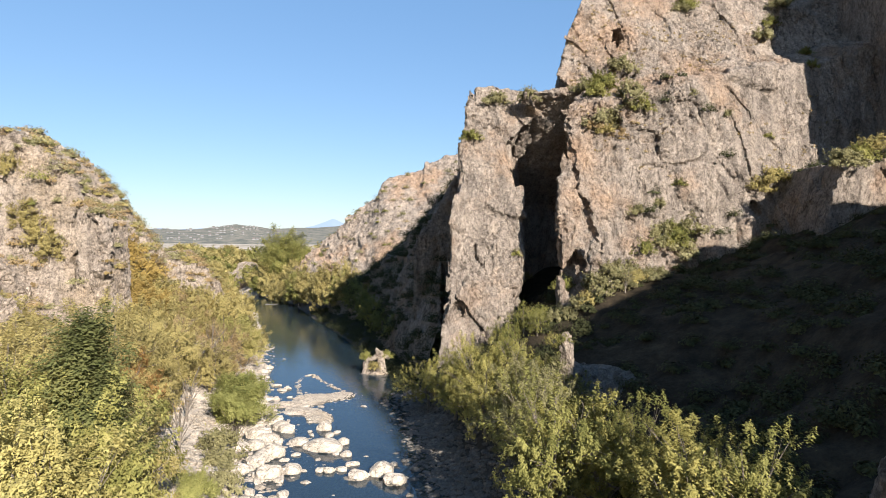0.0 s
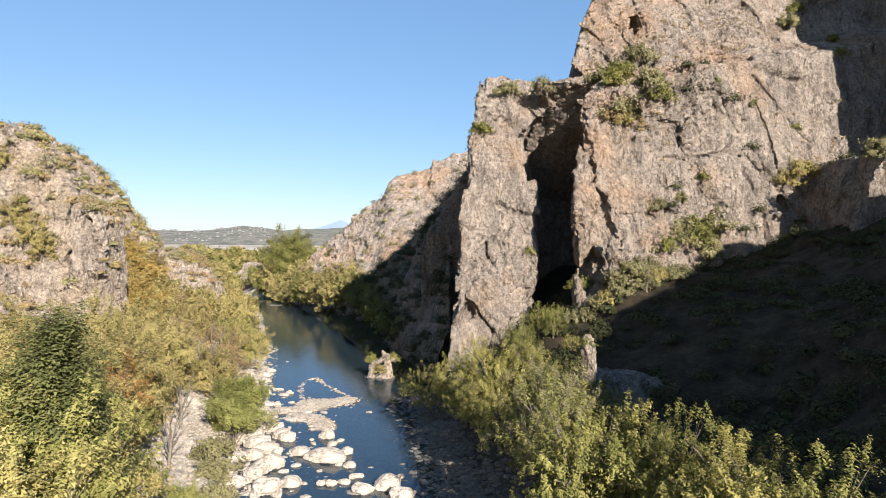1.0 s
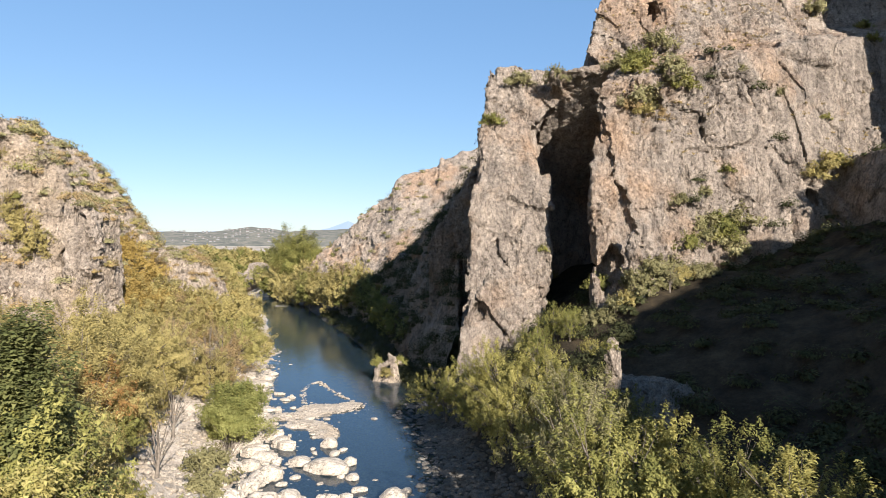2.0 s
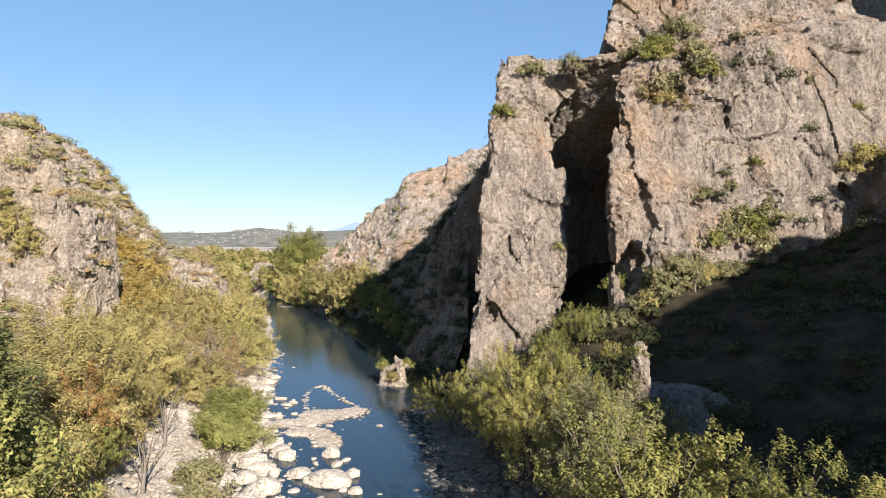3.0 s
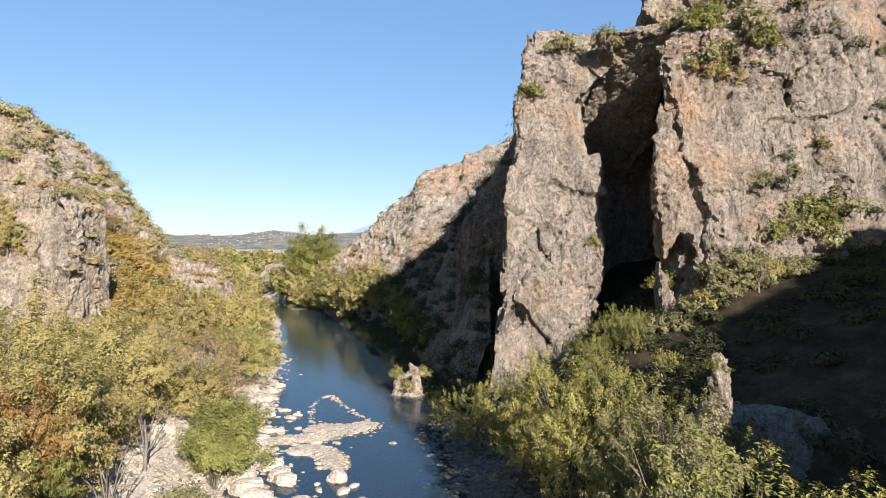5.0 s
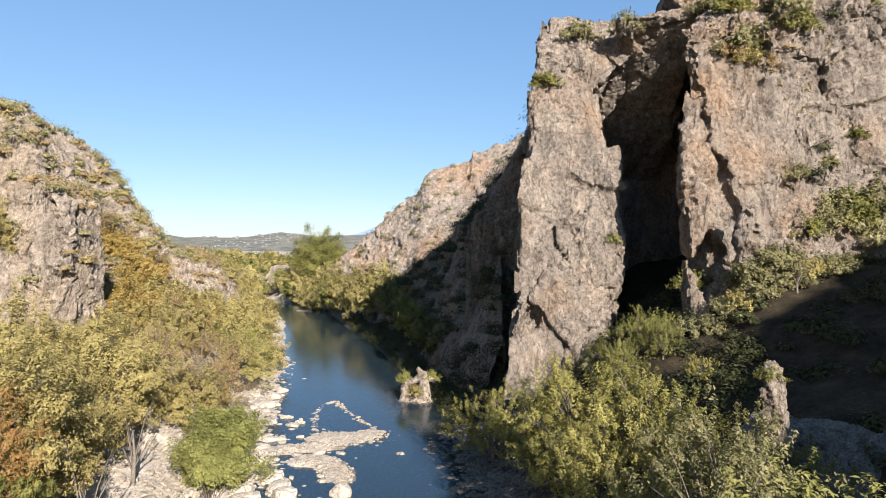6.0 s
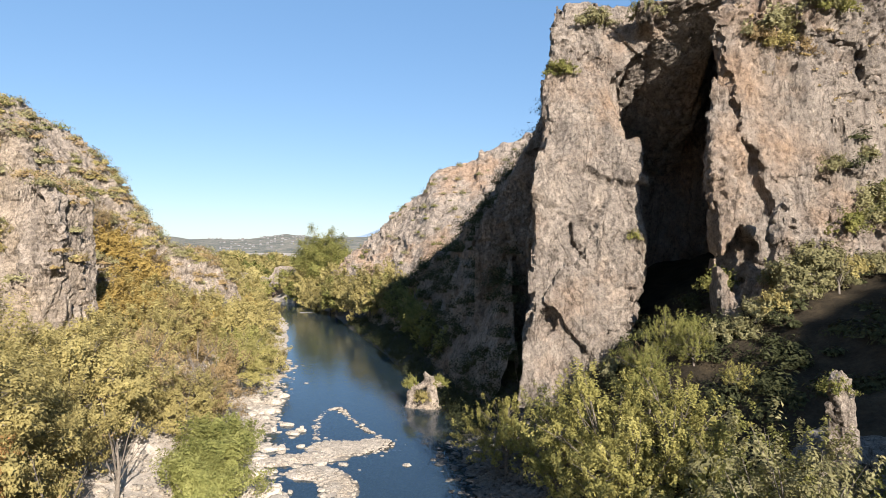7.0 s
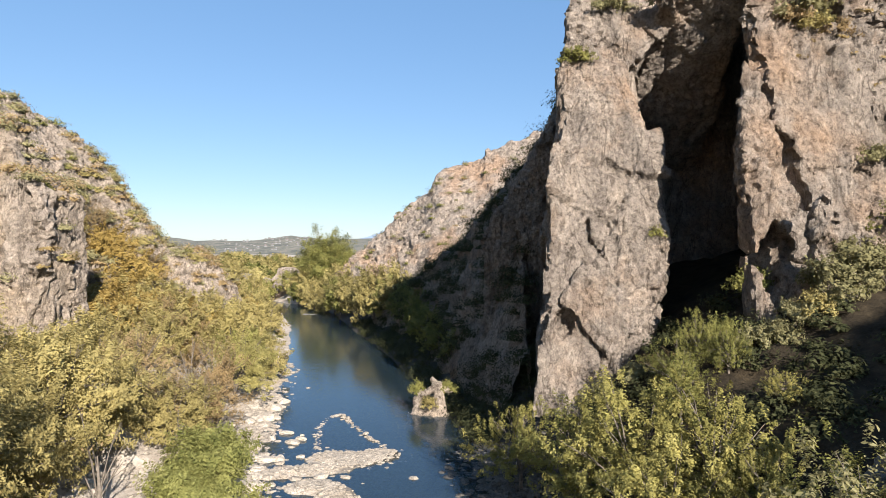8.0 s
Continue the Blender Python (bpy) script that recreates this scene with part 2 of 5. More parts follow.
def ground_material():
    """Soil, dry grass and scree: pale gravel by height over the water, earth and straw on the slopes."""
    m, n, l = shader("ground_soil")
    co = n.new("ShaderNodeTexCoord").outputs["Object"]
    big = noise_node(n, l, co, 0.08, 5, 0.6)
    mid = noise_node(n, l, co, 0.6, 8, 0.7)
    fine = noise_node(n, l, co, 5.0, 5, 0.7)
    earth = ramp_node(n, [(0.34, (0.10, 0.085, 0.05)), (0.48, (0.20, 0.16, 0.09)), (0.62, (0.30, 0.245, 0.15)), (0.75, (0.17, 0.17, 0.07))])
    l.new(mid.outputs["Fac"], earth.inputs[0])
    pale = ramp_node(n, [(0.3, (0.33, 0.285, 0.24)), (0.7, (0.56, 0.49, 0.415))])
    l.new(mid.outputs["Fac"], pale.inputs[0])
    sep = n.new("ShaderNodeSeparateXYZ")
    l.new(co, sep.inputs[0])
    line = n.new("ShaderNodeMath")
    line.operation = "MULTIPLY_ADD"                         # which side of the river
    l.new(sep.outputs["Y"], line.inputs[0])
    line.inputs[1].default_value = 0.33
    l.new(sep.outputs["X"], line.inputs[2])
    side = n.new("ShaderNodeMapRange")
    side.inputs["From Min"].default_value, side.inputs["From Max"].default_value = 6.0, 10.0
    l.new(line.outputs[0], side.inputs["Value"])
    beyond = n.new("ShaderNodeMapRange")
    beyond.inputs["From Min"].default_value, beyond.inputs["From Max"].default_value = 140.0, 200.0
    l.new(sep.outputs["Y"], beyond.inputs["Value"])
    shaded_bank = math_node(n, l, "MULTIPLY", side.outputs[0], math_node(n, l, "SUBTRACT", 1.0, beyond.outputs[0]))
    # grey gravel of the right bank, darkened so the colour deepens its shade
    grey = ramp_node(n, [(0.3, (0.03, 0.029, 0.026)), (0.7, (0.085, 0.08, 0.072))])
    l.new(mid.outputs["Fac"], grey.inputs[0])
    pale_col = mix_node(n, l, shaded_bank, pale.outputs[0], grey.outputs[0])
    ht = n.new("ShaderNodeMath")
    ht.operation = "MULTIPLY_ADD"
    l.new(big.outputs["Fac"], ht.inputs[0])
    ht.inputs[1].default_value = -9.0
    l.new(sep.outputs["Z"], ht.inputs[2])
    edge = n.new("ShaderNodeMapRange")
    edge.inputs["From Min"].default_value, edge.inputs["From Max"].default_value = -1.6, 1.2
    l.new(ht.outputs[0], edge.inputs["Value"])
    # right slope's brown soil, painted darker to deepen the shade lying there
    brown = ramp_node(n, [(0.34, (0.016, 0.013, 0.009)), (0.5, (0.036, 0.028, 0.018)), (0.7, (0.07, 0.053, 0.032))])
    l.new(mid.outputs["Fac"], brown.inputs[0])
    soil = mix_node(n, l, shaded_bank, earth.outputs[0], brown.outputs[0])
    meadow = ramp_node(n, [(0.35, (0.06, 0.065, 0.025)), (0.65, (0.16, 0.15, 0.06))])
    l.new(mid.outputs["Fac"], meadow.inputs[0])
    soil = mix_node(n, l, beyond.outputs[0], soil, meadow.outputs[0])
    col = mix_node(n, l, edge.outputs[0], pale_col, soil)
    # the bed under the water
    wet = n.new("ShaderNodeMapRange")
    wet.inputs["From Min"].default_value, wet.inputs["From Max"].default_value = -0.10, 0.06
    l.new(sep.outputs["Z"], wet.inputs["Value"])
    bed = ramp_node(n, [(0.3, (0.05, 0.055, 0.035)), (0.7, (0.17, 0.15, 0.10))])
    l.new(fine.outputs["Fac"], bed.inputs[0])
    col = mix_node(n, l, wet.outputs[0], bed.outputs[0], col)
    speck = ramp_node(n, [(0.3, (0.6, 0.58, 0.55)), (0.55, (1, 1, 1)), (0.75, (1.25, 1.2, 1.1))])
    l.new(fine.outputs["Fac"], speck.inputs[0])
    col = mix_node(n, l, 0.8, col, speck.outputs[0], "MULTIPLY")
    s = n.new("ShaderNodeBsdfPrincipled")
    s.inputs["Roughness"].default_value = 0.95
    s.inputs["Specular IOR Level"].default_value = 0.15
    l.new(col, s.inputs["Base Color"])
    bp = n.new("ShaderNodeBump")
    bp.inputs["Strength"].default_value, bp.inputs["Distance"].default_value = 0.6, 0.25
    l.new(fine.outputs["Fac"], bp.inputs["Height"])
    l.new(bp.outputs[0], s.inputs["Normal"])
    l.new(s.outputs[0], n["Material Output"].inputs["Surface"])
    return m


def water_material():
    m, n, l = shader("river_water")
    co = n.new("ShaderNodeTexCoord").outputs["Object"]
    mp = n.new("ShaderNodeMapping")
    mp.inputs["Rotation"].default_value = (0, 0, radians(18))
    mp.inputs["Scale"].default_value = (1.6, 0.7, 1)
    l.new(co, mp.inputs["Vector"])
    a = noise_node(n, l, mp.outputs[0], 1.1, 4, 0.6)
    bp = n.new("ShaderNodeBump")
    bp.inputs["Strength"].default_value, bp.inputs["Distance"].default_value = 0.3, 0.09
    l.new(a.outputs["Fac"], bp.inputs["Height"])
    gl = n.new("ShaderNodeBsdfGlossy")
    gl.inputs["Roughness"].default_value = 0.07
    gl.inputs["Color"].default_value = (0.95, 0.97, 1, 1)
    tr = n.new("ShaderNodeBsdfTransparent")
    tr.inputs["Color"].default_value = (0.50, 0.64, 0.68, 1)
    # blue diffuse share, added to make up for weak sky reflection
    sky_fill = n.new("ShaderNodeBsdfDiffuse")
    sky_fill.inputs["Color"].default_value = (0.05, 0.085, 0.115, 1)
    body = n.new("ShaderNodeMixShader")
    body.inputs[0].default_value = 0.3
    l.new(tr.outputs[0], body.inputs[1])
    l.new(sky_fill.outputs[0], body.inputs[2])
    fr = n.new("ShaderNodeFresnel")
    fr.inputs["IOR"].default_value = 1.45
    mx = n.new("ShaderNodeMixShader")
    for s in (gl.inputs["Normal"], fr.inputs["Normal"]):
        l.new(bp.outputs[0], s)
    l.new(fr.outputs[0], mx.inputs[0])
    l.new(body.outputs[0], mx.inputs[1])
    l.new(gl.outputs[0], mx.inputs[2])
    l.new(mx.outputs[0], n["Material Output"].inputs["Surface"])
    return m


ROCK = rock_material("cliff_rock", (0.445, 0.385, 0.333), (0.165, 0.145, 0.128), (0.46, 0.30, 0.19), bump=0.86)
ROCK_PALE = rock_material("pale_cliff_rock", (0.50, 0.43, 0.365), (0.20, 0.17, 0.142), (0.40, 0.315, 0.22), streak=0.4)
BOULDER = rock_material("boulder_rock", (0.50, 0.455, 0.395), (0.29, 0.26, 0.22), (0.39, 0.33, 0.26), bump=0.3, size=2.5, streak=0.2)
PEBBLE = rock_material("river_pebbles", (0.37, 0.335, 0.29), (0.19, 0.17, 0.145), (0.31, 0.26, 0.20), bump=0.3, size=3.0, streak=0.1)
# grey stone for shaded places, part of that shade painted into its colour
STONE_SHADED = rock_material("shaded_grey_stone", (0.17, 0.16, 0.147), (0.06, 0.058, 0.053), (0.13, 0.118, 0.10), bump=0.3, size=3.0, streak=0.1)
GROUND = ground_material()
WATER = water_material()
BARK = plain_material("grey_bark", (0.08, 0.066, 0.053), (0.22, 0.185, 0.15), 6.0)
LEAF_GREEN = leaf_material("green_leaves", [(0.2, (0.085, 0.092, 0.028)), (0.5, (0.20, 0.195, 0.06)), (0.8, (0.35, 0.325, 0.11))])
LEAF_OLIVE = leaf_material("yellowing_leaves", [(0.2, (0.185, 0.155, 0.06)), (0.5, (0.33, 0.275, 0.11)), (0.8, (0.46, 0.39, 0.16))])
LEAF_BROWN = leaf_material("browning_leaves", [(0.2, (0.15, 0.11, 0.055)), (0.5, (0.29, 0.205, 0.10)), (0.8, (0.40, 0.30, 0.165))])
# green scrub leaves with the right slope's shade put into their colour
LEAF_SHADED = leaf_material("shaded_leaves", [(0.2, (0.022, 0.026, 0.011)), (0.5, (0.048, 0.052, 0.022)), (0.8, (0.095, 0.095, 0.042))], 0.2)
LEAF_LIME = leaf_material("yellow_green_leaves", [(0.2, (0.115, 0.11, 0.034)), (0.5, (0.265, 0.24, 0.075)), (0.8, (0.44, 0.39, 0.135))])
LEAF_YELLOW = leaf_material("yellow_leaves", [(0.2, (0.19, 0.17, 0.06)), (0.5, (0.35, 0.31, 0.115)), (0.8, (0.48, 0.42, 0.165))])
LEAF_CONIFER = leaf_material("conifer_needles", [(0.2, (0.055, 0.066, 0.024)), (0.5, (0.12, 0.13, 0.048)), (0.8, (0.23, 0.225, 0.085))], 0.3)
LEAF_AMBER = leaf_material("amber_leaves", [(0.2, (0.20, 0.14, 0.045)), (0.5, (0.35, 0.25, 0.08)), (0.8, (0.47, 0.35, 0.12))])
LEAF_RED = leaf_material("red_leaves", [(0.2, (0.16, 0.10, 0.035)), (0.5, (0.32, 0.19, 0.07)), (0.8, (0.48, 0.22, 0.12))])
LEAF_WILLOW = leaf_material("willow_leaves", [(0.2, (0.105, 0.115, 0.034)), (0.5, (0.245, 0.245, 0.08)), (0.8, (0.39, 0.375, 0.14))])
LEAF_GREY = leaf_material("grey_green_leaves", [(0.2, (0.11, 0.105, 0.05)), (0.5, (0.235, 0.215, 0.105)), (0.8, (0.36, 0.33, 0.18))])
DRY = leaf_material("dry_grass", [(0.2, (0.14, 0.10, 0.045)), (0.5, (0.26, 0.19, 0.08)), (0.8, (0.36, 0.27, 0.13))], 0.25)

# ---- the river's course and the lie of the land ----
RIVER_Y = [-60, 0, 40, 49, 67, 82, 106, 137, 161, 178, 190]
RIVER_L = [-16, -13, -13.4, -15.7, -20, -24.6, -31, -41.5, -52, -66, -110]
RIVER_R = [0, 2, 0.6, -1.2, -4, -9, -17.5, -30.5, -40, -49, -66]


BARS = [([(-15.6, 67.0), (-16.5, 69.7), (-17.2, 72.9), (-17.2, 75.6)], -0.3), ([(-17.2, 75.6), (-16.3, 76.3), (-14.7, 73.7), (-12.7, 70.4), (-10.9, 68.0)], -0.05),
        ([(-14.4, 65.4), (-12.3, 65.2), (-10.9, 66.2)], 1.15), ([(-13.0, 63.4), (-15.6, 62.6), (-17.5, 61.8), (-19.5, 61.5)], 0.5), ([(-14.4, 60.0), (-13.0, 60.1), (-11.9, 58.4), (-11.1, 57.0)], 0.5),
        ([(-45, 158), (-43, 156)], 0.7), ([(-6.5, 43.4), (-4.0, 43.4)], 0.8)]


def banks(y):
    return np.interp(y, RIVER_Y, RIVER_L), np.interp(y, RIVER_Y, RIVER_R)


def lay(x, y):
    """Height of the ground at x, y (arrays)."""
    x, y = np.asarray(x, np.float64), np.asarray(y, np.float64)
    left, right = banks(y)
    p = np.stack([x, y, x * 0], -1).reshape(-1, 3)
    n1 = fbm(p / 14, 4, 0.5, 3).reshape(x.shape)
    n2 = fbm(p / 2.2, 3, 0.55, 9).reshape(x.shape)
    # right bank: gravel beach, steep bank, shelf, long slope to a crest
    e = x - right
    crest_r = np.interp(y, [-60, -34, -24, -16, 0, 20, 25, 35, 45, 60], [37, 41, 44, 43, 39.5, 36.5, 38.5, 36, 32.5, 32])
    top_x = np.interp(y, [0, 20, 25, 35, 45, 60], [40, 42, 46, 62, 66, 70])
    k = np.clip((x - right - 24) / (top_x - right - 24), 0, 1)
    rz = np.interp(e, [-4, 0, 2.5, 6, 10, 16, 24], [-1.2, -0.12, 0.65, 3.4, 7.4, 10.2, 13.4]) + k * (crest_r - 13.4) - 0.25 * np.clip(x - top_x - 8, 0, 60)
    rz = rz - 3.0 * step01(e, 3, 9) * (1 - step01(e, 16, 24)) * (1 - step01(y, 34, 46))
    low = step01(y, 84, 100)
    rz = rz * (1 - low) + low * np.interp(e, [-4, 0, 1.5, 5, 20, 60, 400], [-1.2, -0.12, 0.7, 2.6, 5, 12, 30])
    # left bank: boulders and pale bank, wooded slope, hill
    d = left - x
    lz = np.interp(d, [-4, 0, 3, 8, 14, 20, 30, 50, 90, 400], [-1.2, -0.12, 0.7, 2.2, 4.4, 6.4, 10.5, 20, 32, 40])
    lz = lz + 3.0 * step01(d, 1.5, 6) * (1 - step01(y, 36, 46))
    # unseen high wall added on the left, keeps sky light off the right slope
    lz = lz + (1 - step01(y, 28, 50)) * np.interp(d, [22, 40, 60, 110, 200], [0, 22, 58, 84, 60])
    far = step01(y, 92, 128)
    lz = lz * (1 - far) + far * np.interp(d, [-4, 0, 4, 30, 400], [-1.2, -0.12, 1.2, 3.5, 8])
    z = np.maximum(rz, lz)
    for path, wide in BARS:
        near = np.full(x.shape, 99.0)
        for (ax, ay), (bx, by) in zip(path[:-1], path[1:]):
            t = np.clip(((x - ax) * (bx - ax) + (y - ay) * (by - ay)) / ((bx - ax) ** 2 + (by - ay) ** 2), 0, 1)
            near = np.minimum(near, np.hypot(x - ax - t * (bx - ax), y - ay - t * (by - ay)))
        z = np.maximum(z, 0.14 - 0.45 * np.maximum(0, near - wide + 0.5 * n1))
    calm = step01(np.maximum(e, d), 1, 9)
    z = z + n1 * 1.1 * calm + n2 * (0.10 + 0.28 * calm)
    # the plain and the hills far off
    out = step01(np.hypot(x, y - 80), 190, 420)
    z = z * (1 - out) + out * (3 + 2 * n1)
    return z


def stretch(lo, a, b, hi, fine, grow):
    """Grid lines: even between a and b, widening out to lo and hi."""
    mid = list(np.arange(a, b + fine / 2, fine))
    s = fine
    while mid[-1] < hi:
        s *= grow
        mid.append(min(mid[-1] + s, hi))
    s = fine
    while mid[0] > lo:
        s *= grow
        mid.insert(0, max(mid[0] - s, lo))
    return np.array(mid)


gx = stretch(-4300, -46, 32, 4300, 0.6, 1.08)
gy = stretch(-900, 22, 100, 4600, 0.6, 1.06)
XX, YY = np.meshgrid(gx, gy, indexing="ij")
ZZ = lay(XX, YY)
nx, ny = XX.shape
gid = np.arange(nx * ny).reshape(nx, ny)
quads = np.stack([gid[:-1, :-1], gid[1:, :-1], gid[1:, 1:], gid[:-1, 1:]], -1).reshape(-1, 4)
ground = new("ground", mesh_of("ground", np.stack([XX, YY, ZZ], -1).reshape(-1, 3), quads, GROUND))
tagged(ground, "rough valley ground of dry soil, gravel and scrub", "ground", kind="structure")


def ground_z(x, y):
    i = int(np.clip(np.searchsorted(gx, x) - 1, 0, nx - 2))
    j = int(np.clip(np.searchsorted(gy, y) - 1, 0, ny - 2))
    u, v = (x - gx[i]) / (gx[i + 1] - gx[i]), (y - gy[j]) / (gy[j + 1] - gy[j])
    return float((ZZ[i, j] * (1 - u) + ZZ[i + 1, j] * u) * (1 - v) + (ZZ[i, j + 1] * (1 - u) + ZZ[i + 1, j + 1] * u) * v)


# the water, a strip that follows the course
wy = np.arange(-60, 191, 1.0)
wl, wr = banks(wy)
k = np.linspace(0, 1, 25)
WX = (wl - 3)[:, None] * (1 - k) + (wr + 3)[:, None] * k
wverts = np.stack([WX, np.repeat(wy[:, None], 25, 1), np.zeros_like(WX)], -1).reshape(-1, 3)
wid = np.arange(len(wverts)).reshape(WX.shape)
wq = np.stack([wid[:-1, :-1], wid[:-1, 1:], wid[1:, 1:], wid[1:, :-1]], -1).reshape(-1, 4)
water = new("river_water", mesh_of("river_water", wverts, wq, WATER))
tagged(water, "shallow clear river reflecting blue sky", "water", kind="structure")


# ---- cliffs ----
def crag(p, big=1.0, block=1.0, seed=0):
    """Large relief of a broken rock face: leaning planes with sharp edges, thin cracks and blocks."""
    q = p + 0.8 * np.stack([vnoise(p * 0.22, seed + k) for k in (20, 21, 22)], 1)
    lean = np.stack([q[:, 0] + 0.38 * q[:, 2], q[:, 1], 0.55 * q[:, 2] - 0.1 * q[:, 0]], 1)
    f1, e1 = facets(q * np.array([0.15, 0.15, 0.085]), seed)
    f2, e2 = facets(lean * np.array([0.34, 0.34, 0.34]), seed + 1)
    r = 0.40 * big * fbm(p / 12, 2, 0.5, seed)
    n = vnoise(lean * 0.16, seed + 4)
    r = r + block * 0.75 * np.maximum(0, 1 - np.abs(n) / 0.04) * np.clip(vnoise(p * 0.11, seed + 9) * 3 + 0.3, 0, 1)
    return r + block * (0.46 * f1 + 0.24 * f2 + 0.25 * np.maximum(0, 1 - e1 / 0.05) + 0.16 * np.maximum(0, 1 - e2 / 0.06)) - 0.1 * block


def chipped(v, f, size=1.0, depth=1.0, seed=0):
    """Breaks a rock surface into small sharp chips, by moving its corners along their normals."""
    a, b = v[f[:, 2]] - v[f[:, 0]], v[f[:, 3]] - v[f[:, 1]]
    fn = np.cross(a, b)
    nrm = np.zeros_like(v)
    for k in range(4):
        for c in range(3):
            nrm[:, c] += np.bincount(f[:, k], fn[:, c], len(v))
    nrm /= np.linalg.norm(nrm, axis=1)[:, None] + 1e-9
    p = v / size
    w = p + 0.35 * np.stack([vnoise(p * 0.8, seed + k) for k in (30, 31, 32)], 1)
    g1, _ = facets(w * np.array([0.95, 0.95, 0.65]), seed + 2)
    g2, _ = facets(w * np.array([2.1, 2.1, 1.5]), seed + 3)
    g3, _ = facets(w * np.array([4.2, 4.2, 3.2]), seed + 5)
    d = 0.18 * g1 + 0.14 * g2 + 0.09 * g3 + 0.05 * vnoise(p * 2.6, seed + 7)
    calm = 0.3 + 0.7 * np.clip(vnoise(p * 0.09, seed + 12) * 2 + 0.5, 0, 1)
    return v + nrm * (d * calm * depth * size)[:, None]


# clefts and hollows: x and z of two ends, and a radius, on the main face, the upper wall and the tower
def on_main(x, z):
    return 58.1 + 0.25 * (x - 10) + 0.17 * (z - 11)


def on_upper(x, z):
    return 70.4 + 0.16 * (x - 15) + 0.42 * (z - 38)


def on_tower(x, z):
    return 64.3 + 0.27 * (z - 10.4) + 0.05 * x


GROOVES = [((x0, face(x0, z0), z0), (x1, face(x1, z1), z1), wide) for face, x0, z0, x1, z1, wide in [
    (on_main, 12.2, 29.5, 13.6, 22.5, 0.55), (on_main, 13.6, 22.5, 15.8, 16.2, 0.6), (on_main, 17.3, 28.6, 17.9, 31.0, 1.2), (on_main, 12.6, 12.0, 13.3, 16.6, 1.1), (on_main, 15.4, 16.5, 15.7, 14.0, 0.5),
    (on_main, 33.5, 22.0, 34.0, 20.4, 0.7), (on_upper, 20.0, 40.2, 20.6, 42.6, 0.9), (on_tower, 1.4, 9.0, 2.3, 10.2, 0.8), (on_tower, 3.0, 18.0, 4.6, 13.6, 0.25)]]


def right_shape(x, y, z):
    # the main face, its ledge, and the wall above
    front = (58 + 0.25 * (x - 10) + 0.17 * (z - 11) - y) * 0.95
    side = (11.5 - 0.05 * (z - 20) + 0.65 * np.clip(y - 61, 0, 12)) - x
    ledge = (z - (30.5 + 0.55 * (y - 61) + 0.10 * (x - 15))) * 0.88
    low = np.maximum(np.maximum(front, side), ledge)
    up_front = (70 + 0.16 * (x - 15) + 0.42 * (z - 38) - y) * 0.9
    up_side = np.maximum((12.2 + 0.38 * (z - 36) + 0.28 * np.maximum(0, y - 71) - x) * 0.9, (11.5 + 0.65 * np.clip(y - 61, 0, 12) - x - 1.3 * np.maximum(0, z - 32.4)) * 0.6)
    up_top = (z - (52 + 0.5 * (x - 20))) * 0.9
    up = np.maximum(np.maximum(up_front, up_side), np.maximum(np.maximum(up_top, 66 - y + 0 * z), 30.5 - z))
    main = np.minimum(low, up)
    # the tower
    t_front = (64.2 + 0.27 * (z - 10.4) + 0.05 * x - y) * 0.96
    t_left = (0.05 + 0.085 * (z - 8) - 0.7 * step01(z, 22, 28) + (0.09 + 0.10 * step01(z, 19, 27)) * (y - 64) - x)
    t_right = (x - (8.3 + 0.5 * step01(z, 17, 23) + 0.8 * np.clip(z - 28.6, 0, 6) - 0.03 * np.maximum(0, y - 66))) * 0.85
    t_top = z - (36.2 - 0.12 * np.abs(x - 6))
    tower = np.maximum(np.maximum(t_front, t_left), np.maximum(np.maximum(t_right, t_top), y - 84))
    # rock that closes the cleft at the back
    back = np.maximum(np.maximum(82 - y + 0 * x, (-0.4 + 0.57 * (z - 21.5) - x) * 0.87), z - 35.2 + 0.0 * y)
    # the saddle that closes the cleft's top
    saddle = np.maximum(np.maximum(67.5 + 0.3 * (z - 33) - y, y - 84), np.maximum(np.maximum(8.5 - x, x - 15.5), np.maximum((34.0 - 0.8 * (y - 67.5) - z) * 0.78, z - 34.6 - 0.1 * (x - 9))))
    # a ledge of rock on the slope to the right
    step = np.maximum(np.maximum(57 + 0.1 * (x - 40) - y, 36.5 - x + 0.3 * (z - 22)), np.maximum(z - 25.4 - 0.05 * (x - 40), y - 75))
    # a splinter standing before the cleft
    spl = np.sqrt(((x - 14.7) / 1.2) ** 2 + ((y - 57.6) / 1.2) ** 2) - 1.25 + 0.22 * (z - 13)
    f = np.minimum(np.minimum(np.minimum(main, tower), saddle), np.minimum(back, step))
    f = np.minimum(f, spl * 0.9)
    return f


def crevices(p, f):
    """Cuts the named clefts and hollows, ragged, and tapering towards their ends."""
    qx = p[:, 0] + 0.38 * vnoise(p * 0.8, 61) + 0.26 * vnoise(p * 2.0, 62) + 0.14 * vnoise(p * 4.5, 60)
    qz = p[:, 2] + 0.38 * vnoise(p * 0.8, 63) + 0.26 * vnoise(p * 2.0, 64)
    for (x0, y0, z0), (x1, y1, z1), wide in GROOVES:
        dx, dz = x1 - x0, z1 - z0
        k = np.clip(((qx - x0) * dx + (qz - z0) * dz) / (dx * dx + dz * dz), 0, 1)
        gap = np.hypot(qx - x0 - k * dx, qz - z0 - k * dz) - 0.9 * wide * (1 - 0.75 * (2 * k - 1) ** 2)
        deep = p[:, 1] - (y0 + k * (y1 - y0) + 0.5 + 0.8 * wide - 0.6 * gap)
        f = np.maximum(f, -np.maximum(gap, deep))
    return f


